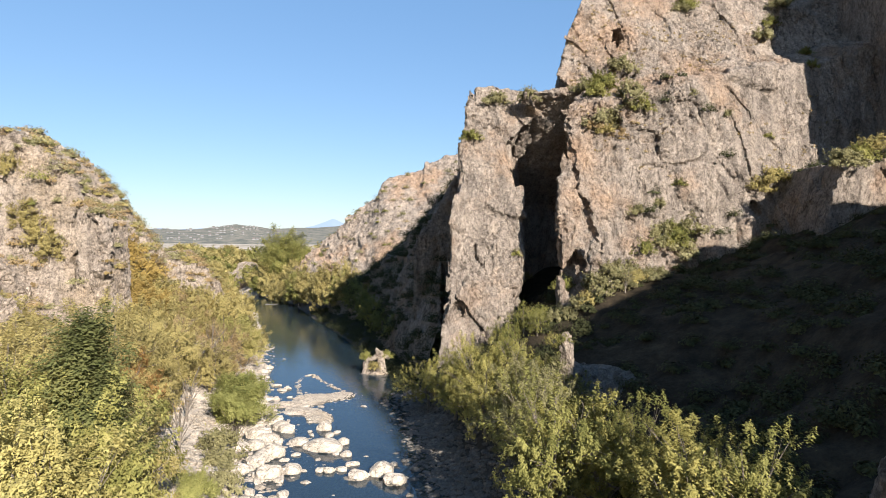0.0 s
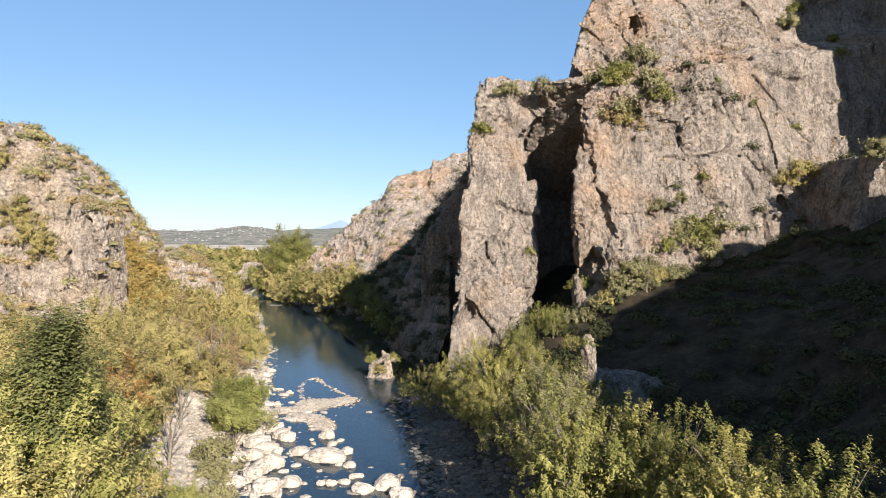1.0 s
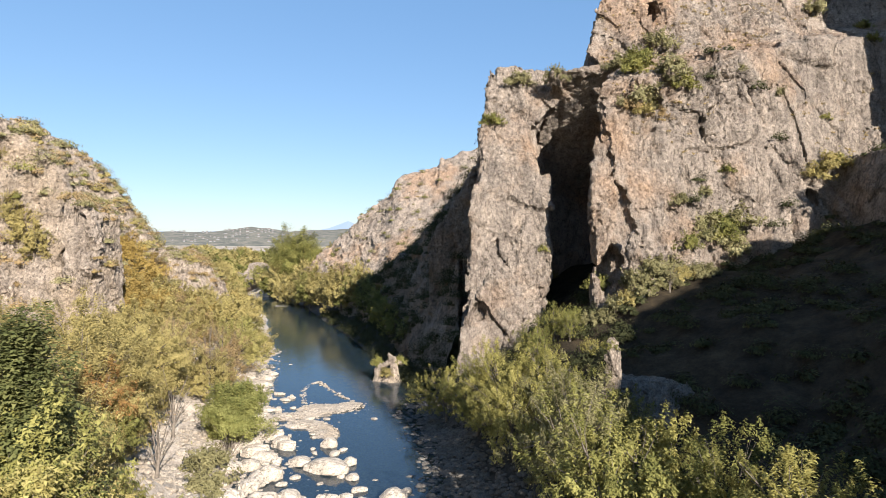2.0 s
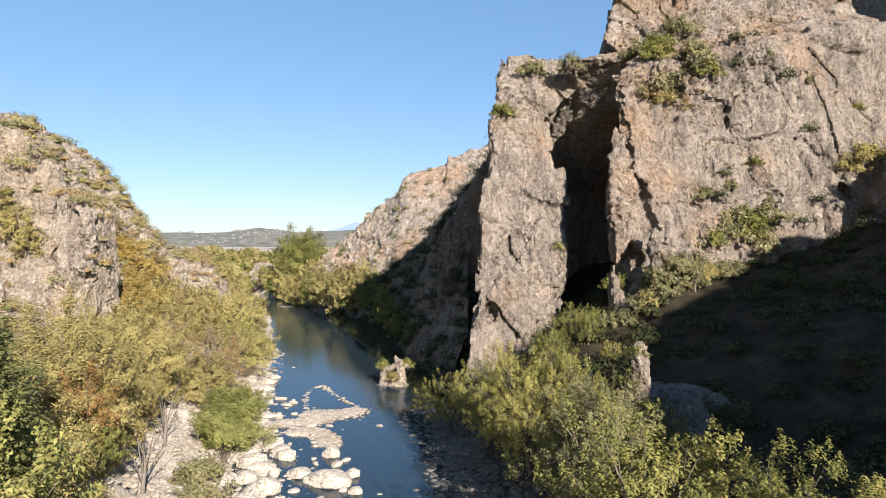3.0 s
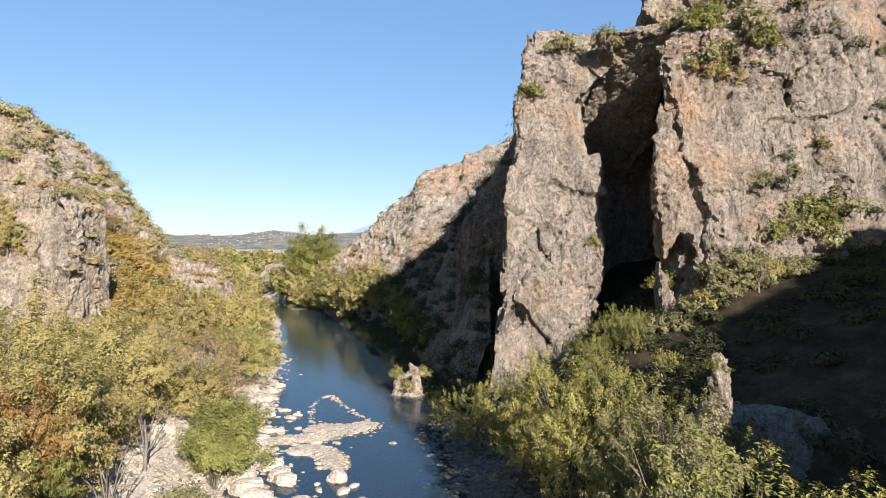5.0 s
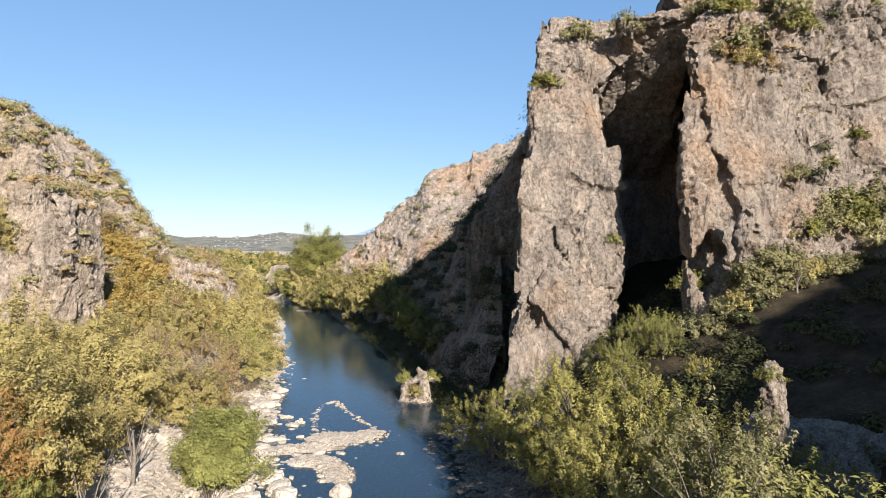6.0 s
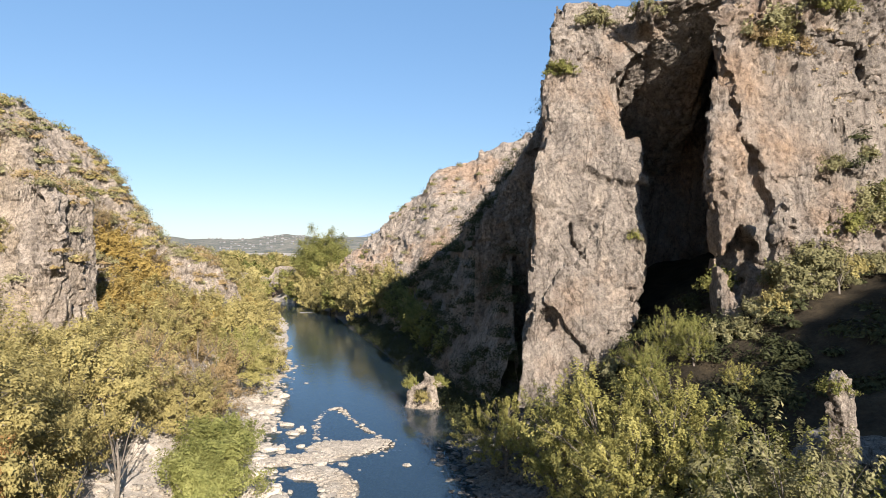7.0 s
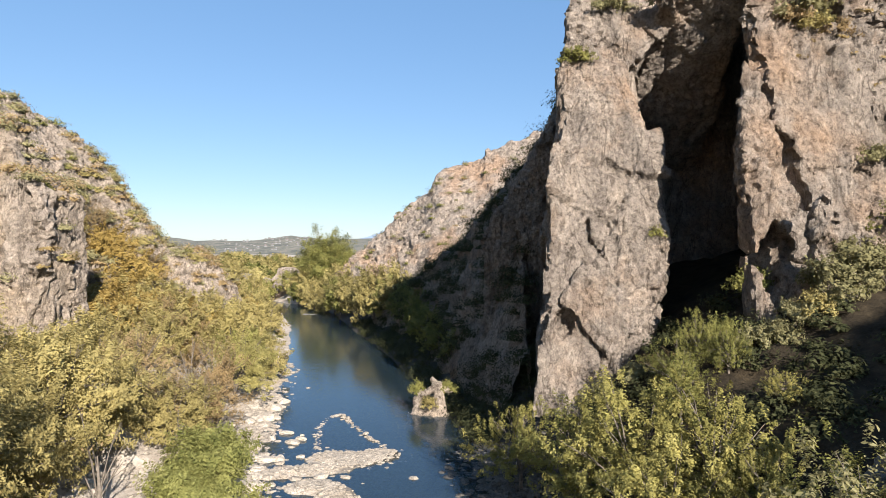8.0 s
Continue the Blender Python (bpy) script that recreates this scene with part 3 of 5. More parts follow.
rv, rf = rock_body((-4, 53, 4), (54, 90, 58), 0.21, right_shape, lambda p: crag(p, 1.0, 0.9, 1), crevices)
rv = chipped(rv, rf, 1.0, 1.0, 1)
cliff_right = new("cliff_right", mesh_of("cliff_right", rv, rf, ROCK, False))
tagged(cliff_right, "towering grey-brown limestone cliff with a dark cleft beside a rock pillar", "cliff", kind="structure")


def spur_shape(x, y, z):
    return np.maximum(np.maximum(51.5 + 0.25 * np.maximum(0, z - 49) - x, 49.5 + 0.1 * (z - 40) - y), np.maximum(z - 62, x - 82))


sv, sf = rock_body((46, 44, 10), (86, 92, 66), 0.9, spur_shape, lambda p: crag(p, 1.0, 0.9, 15))
tagged(new("cliff_spur", mesh_of("cliff_spur", sv, sf, ROCK)), "rock spur of the grey-brown cliff", "cliff", kind="structure")


def ridge_shape(x, y, z):
    left, right = banks(y)
    wall = 2.6 * (x - (right + 3.2))
    cap = np.interp(y, [78, 88, 100, 120, 140, 160], [36, 29, 21, 14, 9, 6]) + 0.55 * (x - (right + 4.0) - 12)
    cap = np.minimum(cap, np.interp(y, [72, 78, 92, 110], [20, 29, 32, 60]))
    cap = np.where((y < 84) & (x > 0.5), -9, cap)
    h1 = np.minimum(wall, cap)
    crest = np.interp(x, [-48, -37, -27, -20, -16, -6, 5, 20, 45], [4, 13, 22, 28, 33, 36, 40, 48, 58])
    yc = 172.0
    h2 = np.minimum(crest - 1.0 * np.maximum(0, yc - 4 - y), crest - 0.4 * np.maximum(0, y - yc))
    h2 = np.where(x > right + 2, h2, -9)
    return (z - np.maximum(h1, h2)) * 0.62


mv, mf = rock_body((-52, 72, 0), (50, 196, 58), 0.7, ridge_shape, lambda p: crag(p * 0.7, 1.6, 1.5, 5))
mv = chipped(mv, mf, 2.2, 1.0, 5)
cliff_mid = new("cliff_middle", mesh_of("cliff_middle", mv, mf, ROCK, False))
tagged(cliff_mid, "dry rocky ridge above the river, half in shade", "cliff", kind="structure")


def left_shape(x, y, z):
    # the pale pillar
    pil = np.maximum(np.maximum(66 + 0.15 * (z - 8) - 0.05 * (x + 37) - y, x + 37.4 + 0.07 * (z - 8) - 0.1 * (y - 68)), np.maximum(z - 20.0 + 0.6 * (x + 40), y - 71.5 + 0.6 * (x + 37)))
    pil = np.maximum(pil, -40.9 - x)
    # the nearer mass beside it, upright towards the river, behind a narrow slot
    near = np.maximum(np.maximum(67.0 + 0.24 * (z - 8) - y, x + 41.6 + 0.42 * np.maximum(0, z - 19.5)), np.maximum((z - (24.6 - 0.8 * (x + 44))) * 0.75, y - 74.5 + 0.8 * (x + 45)))
    near = np.maximum(near, z - 29.6)
    # the low bare knoll beyond
    knoll = (z - 15.0 + 0.16 * ((x + 45.5) ** 2 + 0.7 * (y - 104) ** 2)) * 0.35
    # the hillside with its falling crest
    crest = np.interp(y, [60, 84, 95, 100, 106, 118, 126], [31.5, 32.5, 33, 30, 26, 19.5, 8])
    xc = np.interp(y, [60, 84, 95, 100, 106, 118], [-62, -62, -62.5, -58.6, -58, -61.5])
    hill = (z - (crest - 1.4 * np.maximum(0, x - xc) - 0.3 * np.maximum(0, xc - x) - 0.9 * np.maximum(0, 90 - y))) * 0.6
    # low ribs on the slope
    rib = np.maximum(np.maximum(61 + 0.3 * (z - 8) - y, x + 46 + 0.4 * (z - 12)), np.maximum(z - 15 + 0.3 * (x + 50), y - 70))
    return np.minimum(np.minimum(np.minimum(pil, hill), np.minimum(near, rib)), knoll)


lv, lf = rock_body((-92, 54, 1), (-33, 128, 38), 0.36, left_shape, lambda p: crag(p * 1.5, 0.9, 0.7, 11))
lv = chipped(lv, lf, 1.4, 1.2, 11)
cliff_left = new("cliff_left", mesh_of("cliff_left", lv, lf, ROCK_PALE, False))
tagged(cliff_left, "sunlit pale limestone hillside with cliffs and scrub", "cliff", kind="structure")

from mathutils.bvhtree import BVHTree
TREE_R = BVHTree.FromPolygons(rv.tolist(), rf.tolist())
TREE_M = BVHTree.FromPolygons(mv.tolist(), mf.tolist())
TREE_L = BVHTree.FromPolygons(lv.tolist(), lf.tolist())


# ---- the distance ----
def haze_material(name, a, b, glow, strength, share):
    """Far woods, fields and houses: the day's haze, scattered sky light, is mixed in as emission."""
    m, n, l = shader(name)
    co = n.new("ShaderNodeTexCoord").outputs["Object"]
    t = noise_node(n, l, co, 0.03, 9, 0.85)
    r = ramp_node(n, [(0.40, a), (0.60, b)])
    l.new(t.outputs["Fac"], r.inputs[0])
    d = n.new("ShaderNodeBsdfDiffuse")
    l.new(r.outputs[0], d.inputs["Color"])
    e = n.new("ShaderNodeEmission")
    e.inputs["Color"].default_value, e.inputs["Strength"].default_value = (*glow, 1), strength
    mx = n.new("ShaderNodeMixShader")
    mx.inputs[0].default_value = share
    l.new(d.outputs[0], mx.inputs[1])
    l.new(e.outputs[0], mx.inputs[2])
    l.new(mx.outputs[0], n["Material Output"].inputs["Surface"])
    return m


def far_ridge(name, dist, deep, angles, heights, mat, seed, wobble):
    """A range of hills on an arc round the valley, angles in degrees from straight ahead."""
    a = np.linspace(angles[0], angles[-1], 260)
    v = np.linspace(0, 1, 30)
    A, V = np.meshgrid(np.radians(a), v, indexing="ij")
    R = dist + deep * V
    h = np.interp(np.degrees(A), angles, heights)
    pts = np.stack([np.sin(A) * R, np.cos(A) * R], -1)
    p3 = np.concatenate([pts / 330, np.zeros((*A.shape, 1))], -1).reshape(-1, 3)
    rough = fbm(p3, 5, 0.55, seed).reshape(A.shape)
    Z = h * np.sin(np.clip(V * 1.25, 0, 1) * math.pi / 2) + wobble * rough * np.minimum(1, V * 3) - 2
    ids = np.arange(A.size).reshape(A.shape)
    q = np.stack([ids[:-1, :-1], ids[1:, :-1], ids[1:, 1:], ids[:-1, 1:]], -1).reshape(-1, 4)
    ob = new(name, mesh_of(name, np.concatenate([pts, Z[..., None]], -1).reshape(-1, 3), q, mat))
    return ob, pts, Z


# the haze over hills and peak is a bluish glow in their material
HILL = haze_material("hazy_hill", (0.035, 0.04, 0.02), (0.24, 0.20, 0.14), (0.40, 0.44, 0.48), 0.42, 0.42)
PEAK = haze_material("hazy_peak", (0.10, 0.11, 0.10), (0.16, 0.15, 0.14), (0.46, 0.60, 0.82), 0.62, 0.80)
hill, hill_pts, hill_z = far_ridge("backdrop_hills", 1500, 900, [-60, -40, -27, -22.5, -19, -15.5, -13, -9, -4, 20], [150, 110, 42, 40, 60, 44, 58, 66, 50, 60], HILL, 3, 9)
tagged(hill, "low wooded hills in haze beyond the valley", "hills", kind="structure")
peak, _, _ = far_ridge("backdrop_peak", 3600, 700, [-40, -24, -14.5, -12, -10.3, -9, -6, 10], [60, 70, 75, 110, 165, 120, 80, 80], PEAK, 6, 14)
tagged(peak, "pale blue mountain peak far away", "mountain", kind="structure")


# ---- plants ----
def tube(points, radii, sides=6):
    pts = np.array(points, float)
    verts, faces = [], []
    for k, (p, r) in enumerate(zip(pts, radii)):
        d = pts[min(k + 1, len(pts) - 1)] - pts[max(k - 1, 0)]
        d = Vector(d).normalized()
        a = d.orthogonal().normalized()
        b = d.cross(a)
        for s in range(sides):
            w = 2 * math.pi * s / sides
            verts.append(p + r * (math.cos(w) * np.array(a) + math.sin(w) * np.array(b)))
    for k in range(len(pts) - 1):
        for s in range(sides):
            t = (s + 1) % sides
            faces.append((k * sides + s, k * sides + t, (k + 1) * sides + t, (k + 1) * sides + s))
    return verts, faces


def leaves_mesh(name, centres, outward, size, mat, rng, long=1.5, droop=0.0, folded=False):
    """One small leaf spray at each centre: three corners, or a folded blade of four."""
    n = len(centres)
    nrm = outward * 1.1 + rng.normal(0, 0.34, (n, 3)) + np.array([0, 0, 0.35])
    nrm /= np.linalg.norm(nrm, axis=1)[:, None]
    t = rng.normal(0, 1, (n, 3)) + np.array([0, 0, -droop])
    t -= (t * nrm).sum(1)[:, None] * nrm
    t /= np.linalg.norm(t, axis=1)[:, None]
    b = np.cross(nrm, t)
    s = size * rng.uniform(0.55, 1.35, (n, 1))
    if folded:
        v = np.stack([centres - t * s * long * 0.6, centres - b * s * 0.38 + nrm * s * 0.12, centres + t * s * long * 0.6, centres + b * s * 0.38 + nrm * s * 0.12], 1)
    else:
        v = np.stack([centres - t * s * long * 0.5 - b * s * 0.42, centres - t * s * long * 0.3 + b * s * 0.5 + nrm * s * 0.1, centres + t * s * long * 0.7], 1)
    k = v.shape[1]
    return mesh_of(name, v.reshape(-1, 3), np.arange(n * k).reshape(n, k), mat, False)


def plant(name, label, category, height, spread, leaf, count, mat, seed, stem=0.3, form="round", bare=0.0, group="", upright=0.4, folded=False, twigs=2, thick=0.055, stray=0.13, shoot=1.0):
    """A tree or bush: a tapered trunk with limbs, and a crown of many small leaves in uneven clumps."""
    rng = np.random.RandomState(seed)
    thing = new(name)
    base = height * stem
    lean = rng.normal(0, 0.06, 2) * height
    tv, tf = [], []

    def add_tube(points, radii, sides=6):
        v, f = tube(points, radii, sides)
        tf.extend(tuple(i + len(tv) for i in q) for q in f)
        tv.extend(v)

    r0 = max(0.03, 0.022 * height)
    top = np.array([lean[0], lean[1], height * (0.92 if form == "cone" else 0.58)])
    mid = top * 0.5 + np.append(rng.normal(0, 0.03 * height, 2), 0)
    if form != "bush":
        add_tube([(0, 0, -0.4), mid * 0.5, mid, top], [r0 * 1.25, r0, r0 * 0.75, r0 * 0.25], 7)
    clumps = []
    limbs = {"round": 22, "bush": 20, "cone": 46, "bare": 8}[form]
    for k in range(limbs):
        a = k * 2.4 + rng.uniform(-0.5, 0.5)
        u = (k + 0.5) / limbs
        if form == "cone":
            h = base + (height - base) * u ** 0.9
            reach = spread * (1 - 0.93 * u) * rng.uniform(0.65, 1.1)
            tip = np.array([math.cos(a) * reach, math.sin(a) * reach, h - 0.12 * reach])
            root = np.array([0, 0, h]) + top * 0.0
        elif form == "bush":
            reach = spread * rng.uniform(0.25, 1.0)
            h = height * math.sqrt(max(0.06, 1 - (reach / spread) ** 2)) * rng.uniform(0.55, 1.08)
            tip = np.array([math.cos(a) * reach, math.sin(a) * reach, h])
            root = np.array([0, 0, -0.25])
        else:
            ph = math.acos(1 - 1.75 * u)
            rr = rng.uniform(0.72, 1.12)
            tip = np.array([math.cos(a) * math.sin(ph) * spread * rr + lean[0], math.sin(a) * math.sin(ph) * spread * rr + lean[1],
                            base + (height - base) * (0.5 + 0.5 * math.cos(ph) * rr * 0.98)])
            root = top * rng.uniform(0.25, 0.8)
        bend = (root + tip) / 2 + np.array([0, 0, (-0.05 if form == "cone" else 0.10) * height * rng.uniform(0.2, 1)])
        add_tube([root, bend, tip], [r0 * 0.4, r0 * 0.25, 0.012], 3 if form == "bush" else 4)
        for q in range(0 if form == "bush" else twigs):
            twig = tip + rng.normal(0, 0.10, 3) * spread
            add_tube([bend, (bend + twig) / 2 + rng.normal(0, 0.03, 3) * spread, twig], [r0 * 0.16, r0 * 0.1, 0.008], 3)
        clumps.append((tip, 1.0))
        if form != "cone":
            clumps.append((tip * 0.62 + np.append(root[:2] * 0.38, (base + 0.5 * (height - base)) * 0.38), 0.8))
        else:
            clumps.append((tip * 0.55 + root * 0.45, 0.7))
    trunk = new("trunk", mesh_of("trunk", np.array(tv), np.array(tf), BARK))
    trunk.parent = thing
    keep = [c for c in clumps if rng.rand() > bare]
    per = max(4, int(count / max(1, len(keep))))
    cs, outs = [], []
    middle = np.array([lean[0], lean[1], base + 0.4 * (height - base)])
    shoots = 9
    for c, w in keep:
        for q in range(shoots):
            foot = c + rng.normal(0, stray, 3) * spread * np.array([1, 1, 0.8])
            away = (c - middle) / spread
            way = away * 0.8 + np.array([0, 0, -0.15 if form == "cone" else upright]) + rng.normal(0, 0.3, 3)
            way /= np.linalg.norm(way) + 1e-6
            reach = spread * rng.uniform(0.14, 0.40) * w * shoot
            u = rng.uniform(0, 1, (per // shoots + 1, 1)) ** 0.8
            off = rng.normal(0, 1, (len(u), 3)) * spread * thick * (1.15 - 0.75 * u)
            cs.append(foot + way * reach * (u - 0.3) + off)
            o = off / (np.linalg.norm(off, axis=1)[:, None] + 1e-6) * 0.7 + away * 0.7 + way * 0.5
            outs.append(o / (np.linalg.norm(o, axis=1)[:, None] + 1e-6))
    cs, outs = np.concatenate(cs), np.concatenate(outs)
    ok = cs[:, 2] > 0.05
    crown = new("crown", leaves_mesh("crown", cs[ok], outs[ok], leaf, mat, rng, 1.4, 0.0, folded))
    crown.parent = thing
    return tagged(thing, label, category, group)


KINDS = {
    "olive": [plant("tree", "yellowing broadleaf tree on the river bank", "tree", 7.0, 3.2, 0.14, 13000, LEAF_OLIVE, 10 + s, 0.0, group="bank trees") for s in range(3)],
    "green": [plant("tree", "green leafy tree on the river bank", "tree", 7.0, 3.2, 0.10, 22000, LEAF_GREEN, 20 + s, 0.0, group="bank trees") for s in range(2)],
    "yellow": [plant("tree", "bright yellow-green autumn tree on the river bank", "tree", 7.0, 3.2, 0.09, 27000, LEAF_YELLOW, 17, 0.0, group="bank trees")],
    "oak": [plant("tree", "yellowing broadleaf tree on the river bank", "tree", 7.0, 3.2, 0.092, 26000, LEAF_OLIVE, 310 + s, 0.0, group="bank trees") for s in range(3)],
    "red": [plant("tree", "small tree with reddening autumn leaves", "tree", 7.0, 3.0, 0.10, 18000, LEAF_RED, 19, 0.0)],
    "olivefar": [plant("tree", "yellowing broadleaf tree on the river bank", "tree", 7.0, 3.2, 0.19, 9500, LEAF_OLIVE, 13 + s, 0.0, group="bank trees") for s in range(2)],
    "greenfar": [plant("tree", "green leafy tree on the river bank", "tree", 7.0, 3.2, 0.19, 9500, LEAF_GREEN, 23 + s, 0.0, group="bank trees") for s in range(2)],
    "brown": [plant("tree", "half-bare browning tree with thin twigs", "tree", 7.0, 3.0, 0.11, 6500, LEAF_BROWN, 30 + s, 0.15, bare=0.3, group="bank trees", upright=0.9, twigs=7) for s in range(2)],
    "dark": [plant("conifer", "dark green conifer with layered branches", "tree", 9.0, 2.6, 0.085, 34000, LEAF_CONIFER, 40, 0.1, form="cone", thick=0.08)],
    "willow": [plant("willow_bush", "fresh green willow bush by the water", "bush", 4.5, 2.4, 0.085, 24000, LEAF_WILLOW, 50 + s, 0.05, form="bush", group="waterside bushes", upright=0.9, thick=0.07) for s in range(2)],
    "near": [plant("tree", "sunlit green tree with upright leafy shoots", "tree", 7.0, 3.2, 0.092, 20000, LEAF_GREEN, 60 + s, 0.02, group="slope trees", upright=0.45, folded=True, thick=0.042, stray=0.17, shoot=0.7, bare=0.04) for s in range(2)],
    "nearolive": [plant("tree", "yellow-green tree with dense leafy shoots", "tree", 7.0, 3.2, 0.092, 20000, LEAF_LIME, 66 + s, 0.02, group="slope trees", upright=0.45, folded=True, thick=0.042, stray=0.17, shoot=0.7, bare=0.04) for s in range(2)],
    "greygreen": [plant("tree", "grey-green shrubby tree on the shaded slope", "tree", 7.0, 3.2, 0.092, 20000, LEAF_GREY, 72, 0.02, upright=0.45, folded=True, thick=0.042, stray=0.17, shoot=0.7, bare=0.04)],
    "amber": [plant("tree", "small amber autumn tree on the hillside", "tree", 7.0, 3.3, 0.19, 7500, LEAF_AMBER, 74 + s, 0.0, group="hillside trees") for s in range(2)],
    "hilly": [plant("tree", "small yellowing tree on the hillside", "tree", 7.0, 3.3, 0.19, 7500, LEAF_OLIVE, 76 + s, 0.0, group="hillside trees") for s in range(2)],
    "great": [plant("tree", "tall rounded green tree at the river bend", "tree", 7.0, 2.9, 0.10, 22000, LEAF_GREEN, 27, 0.0, upright=0.1, thick=0.10)],
    "far": [plant("tree", "rounded green tree in the far wood", "tree", 7.0, 3.4, 0.5, 1800, m, 110 + k, 0.0, group="far trees") for k, m in enumerate((LEAF_GREEN, LEAF_OLIVE))],
    "dead": [plant("dead_tree", "bare grey dead tree with thin branches", "tree", 5.5, 1.5, 0.12, 60, LEAF_BROWN, 77, 0.3, form="bare", bare=0.6, twigs=3)],
    "bush": [plant("bush", "green bush rooted in the rock face", "bush", 1.6, 1.3, 0.10, 3000, LEAF_GREEN, 70 + s, 0.02, form="bush", group="cliff bushes") for s in range(2)],
    "scrub": [plant("bush", "dry grey-green scrub on the rock", "bush", 1.3, 1.3, 0.095, 2800, LEAF_GREY, 80 + s, 0.02, form="bush", bare=0.15, group="cliff bushes") for s in range(2)],
    "ochre": [plant("bush", "ochre autumn bush on the slope", "bush", 2.2, 1.7, 0.12, 2800, LEAF_OLIVE, 90 + s, 0.02, form="bush", group="slope bushes") for s in range(2)],
    "rust": [plant("bush", "rust-brown autumn bush on the slope", "bush", 2.0, 1.6, 0.12, 2400, LEAF_BROWN, 95, 0.02, form="bush", group="slope bushes")],
}
PLACED = set()
PR = random.Random(5)


def put(kind, x, y, z, size=1.0, turn=None):
    """Sets one plant of a kind with its foot at the place given."""
    choice = PR.choice(KINDS[kind])
    turn = PR.uniform(0, 360) if turn is None else turn
    m = pose(x, y, z, 0, 0, turn)
    if choice.name in PLACED:
        choice = copy_thing(choice, m)
    else:
        PLACED.add(choice.name)
        choice.matrix_basis = m
    choice.scale = (size * PR.uniform(0.9, 1.1), size * PR.uniform(0.9, 1.1), size * PR.uniform(0.9, 1.12))
    return choice


def plant_on_ground(kind, x, y, size=1.0):
    if y > 72 and kind in ("olive", "green"):
        kind += "far"
    return put(kind, x, y, ground_z(x, y) - 0.05, size)


TALL = {"dark": 9.3, "dead": 5.5, "willow": 4.6}


def plant_to(kind, x, y, top, slim=1.0):
    """A tree whose crown reaches the height given."""
    z = ground_z(x, y) - 0.1
    ob = put(kind, x, y, z, 1.0)
    tall = (top - z) / TALL.get(kind, 6.9)
    ob.scale = (tall * slim, tall * slim, tall)


def plant_on_face(tree, kind, x, z, size=1.0, start=20.0):
    hit = tree.ray_cast(Vector((x, start, z)), Vector((0, 1, 0)))
    if hit[0] is not None:
        put(kind, hit[0].x, hit[0].y + 0.15, hit[0].z - 0.15 * size, size)


def plant_from_above(tree, kind, x, y, size=1.0):
    hit = tree.ray_cast(Vector((x, y, 120)), Vector((0, 0, -1)))
    z = ground_z(x, y)
    if hit[0] is not None:
        z = max(z, hit[0].z)
    put(kind, x, y, z - 0.1, size)


def scrub_cover(name, label, places, mat, leaf, per, seed, flat=0.7):
    """Low scrub past counting, joined: a loose dome of small leaves at each place."""
    rng = np.random.RandomState(seed)
    cs, outs = [], []
    for x, y, z, size in places:
        n = int(per * min(1.6, max(0.5, size)))
        v = rng.normal(0, 1, (n, 3))
        v /= np.linalg.norm(v, axis=1)[:, None]
        v[:, 2] = np.abs(v[:, 2])
        lump = 1 + 0.45 * np.sin(v @ rng.normal(0, 3.0, 3) + rng.uniform(0, 6))
        pts = v * (size * rng.uniform(0.35, 1.0, (n, 1)) * lump[:, None])
        pts[:, 2] *= flat
        cs.append(pts + (x, y, z))
        outs.append(v)
    ob = new(name, leaves_mesh(name, np.concatenate(cs), np.concatenate(outs), leaf, mat, rng))
    return tagged(ob, label, "scrub", kind="stuff")


def top_of(tree, x, y):
    hit = tree.ray_cast(Vector((x, y, 120)), Vector((0, 0, -1)))
    return max(ground_z(x, y), hit[0].z) if hit[0] is not None else ground_z(x, y)


# left bank, wood on the slope
for kind, x, y, s in [
    ("olive", -28.5, 57, 0.65), ("olive", -33, 47, 0.65), ("olive", -30, 45, 0.7), ("green", -34, 42, 0.6),
    ("olive", -23, 60, 0.62), ("brown", -22.5, 66, 0.75), ("brown", -25, 71, 0.85), ("yellow", -26.0, 76, 0.85), ("brown", -28, 64, 0.7), ("brown", -24.2, 62.4, 0.7), ("olive", -31, 72, 0.75),
    ("green", -28.5, 83, 0.75), ("olive", -34, 82, 0.85), ("olive", -32.5, 90, 0.95), ("olive", -37, 96, 0.9), ("olive", -36, 104, 0.9), ("olive", -40, 112, 0.85),
    ("olive", -43, 122, 0.8), ("olive", -47, 132, 0.8), ("green", -52, 142, 0.8), ("olive", -52, 124, 0.8), ("olive", -58, 136, 0.8), ("olive", -64, 150, 0.9),
    ("olive", -35, 63, 0.5), ("olive", -32.5, 61, 0.5), ("olive", -39, 55, 0.55), ("green", -44, 51, 0.6), ("brown", -38, 84, 0.6), ("olive", -24, 65, 0.5),
    ("olive", -26, 62, 0.5), ("olive", -36, 52, 0.5), ("olive", -41.5, 93, 0.6), ("olive", -27, 88, 0.6), ("olive", -39, 118, 0.7),
]:
    plant_on_ground(kind, x, y, s)
for kind, x, y, s in [("rust", -36, 78, 1.2), ("ochre", -37.5, 81, 1.4), ("ochre", -39.5, 86, 1.4), ("ochre", -38, 75, 1.1), ("rust", -40, 90, 1.2), ("ochre", -43, 96, 1.2), ("ochre", -35.5, 88, 1.3)]:
    plant_on_ground(kind, x, y, s)
for _ in range(150):
    x, y = PR.uniform(-54, -34), PR.uniform(73, 116)
    if math.hypot(x + 43, y - 101) > 5 and x < banks(y)[0] - 6 and top_of(TREE_L, x, y) < (17.0 if y < 92 else 11.0):
        plant_from_above(TREE_L, PR.choice(["amber", "hilly", "hilly", "brown", "amber"]), x, y, PR.uniform(0.4, 0.65))
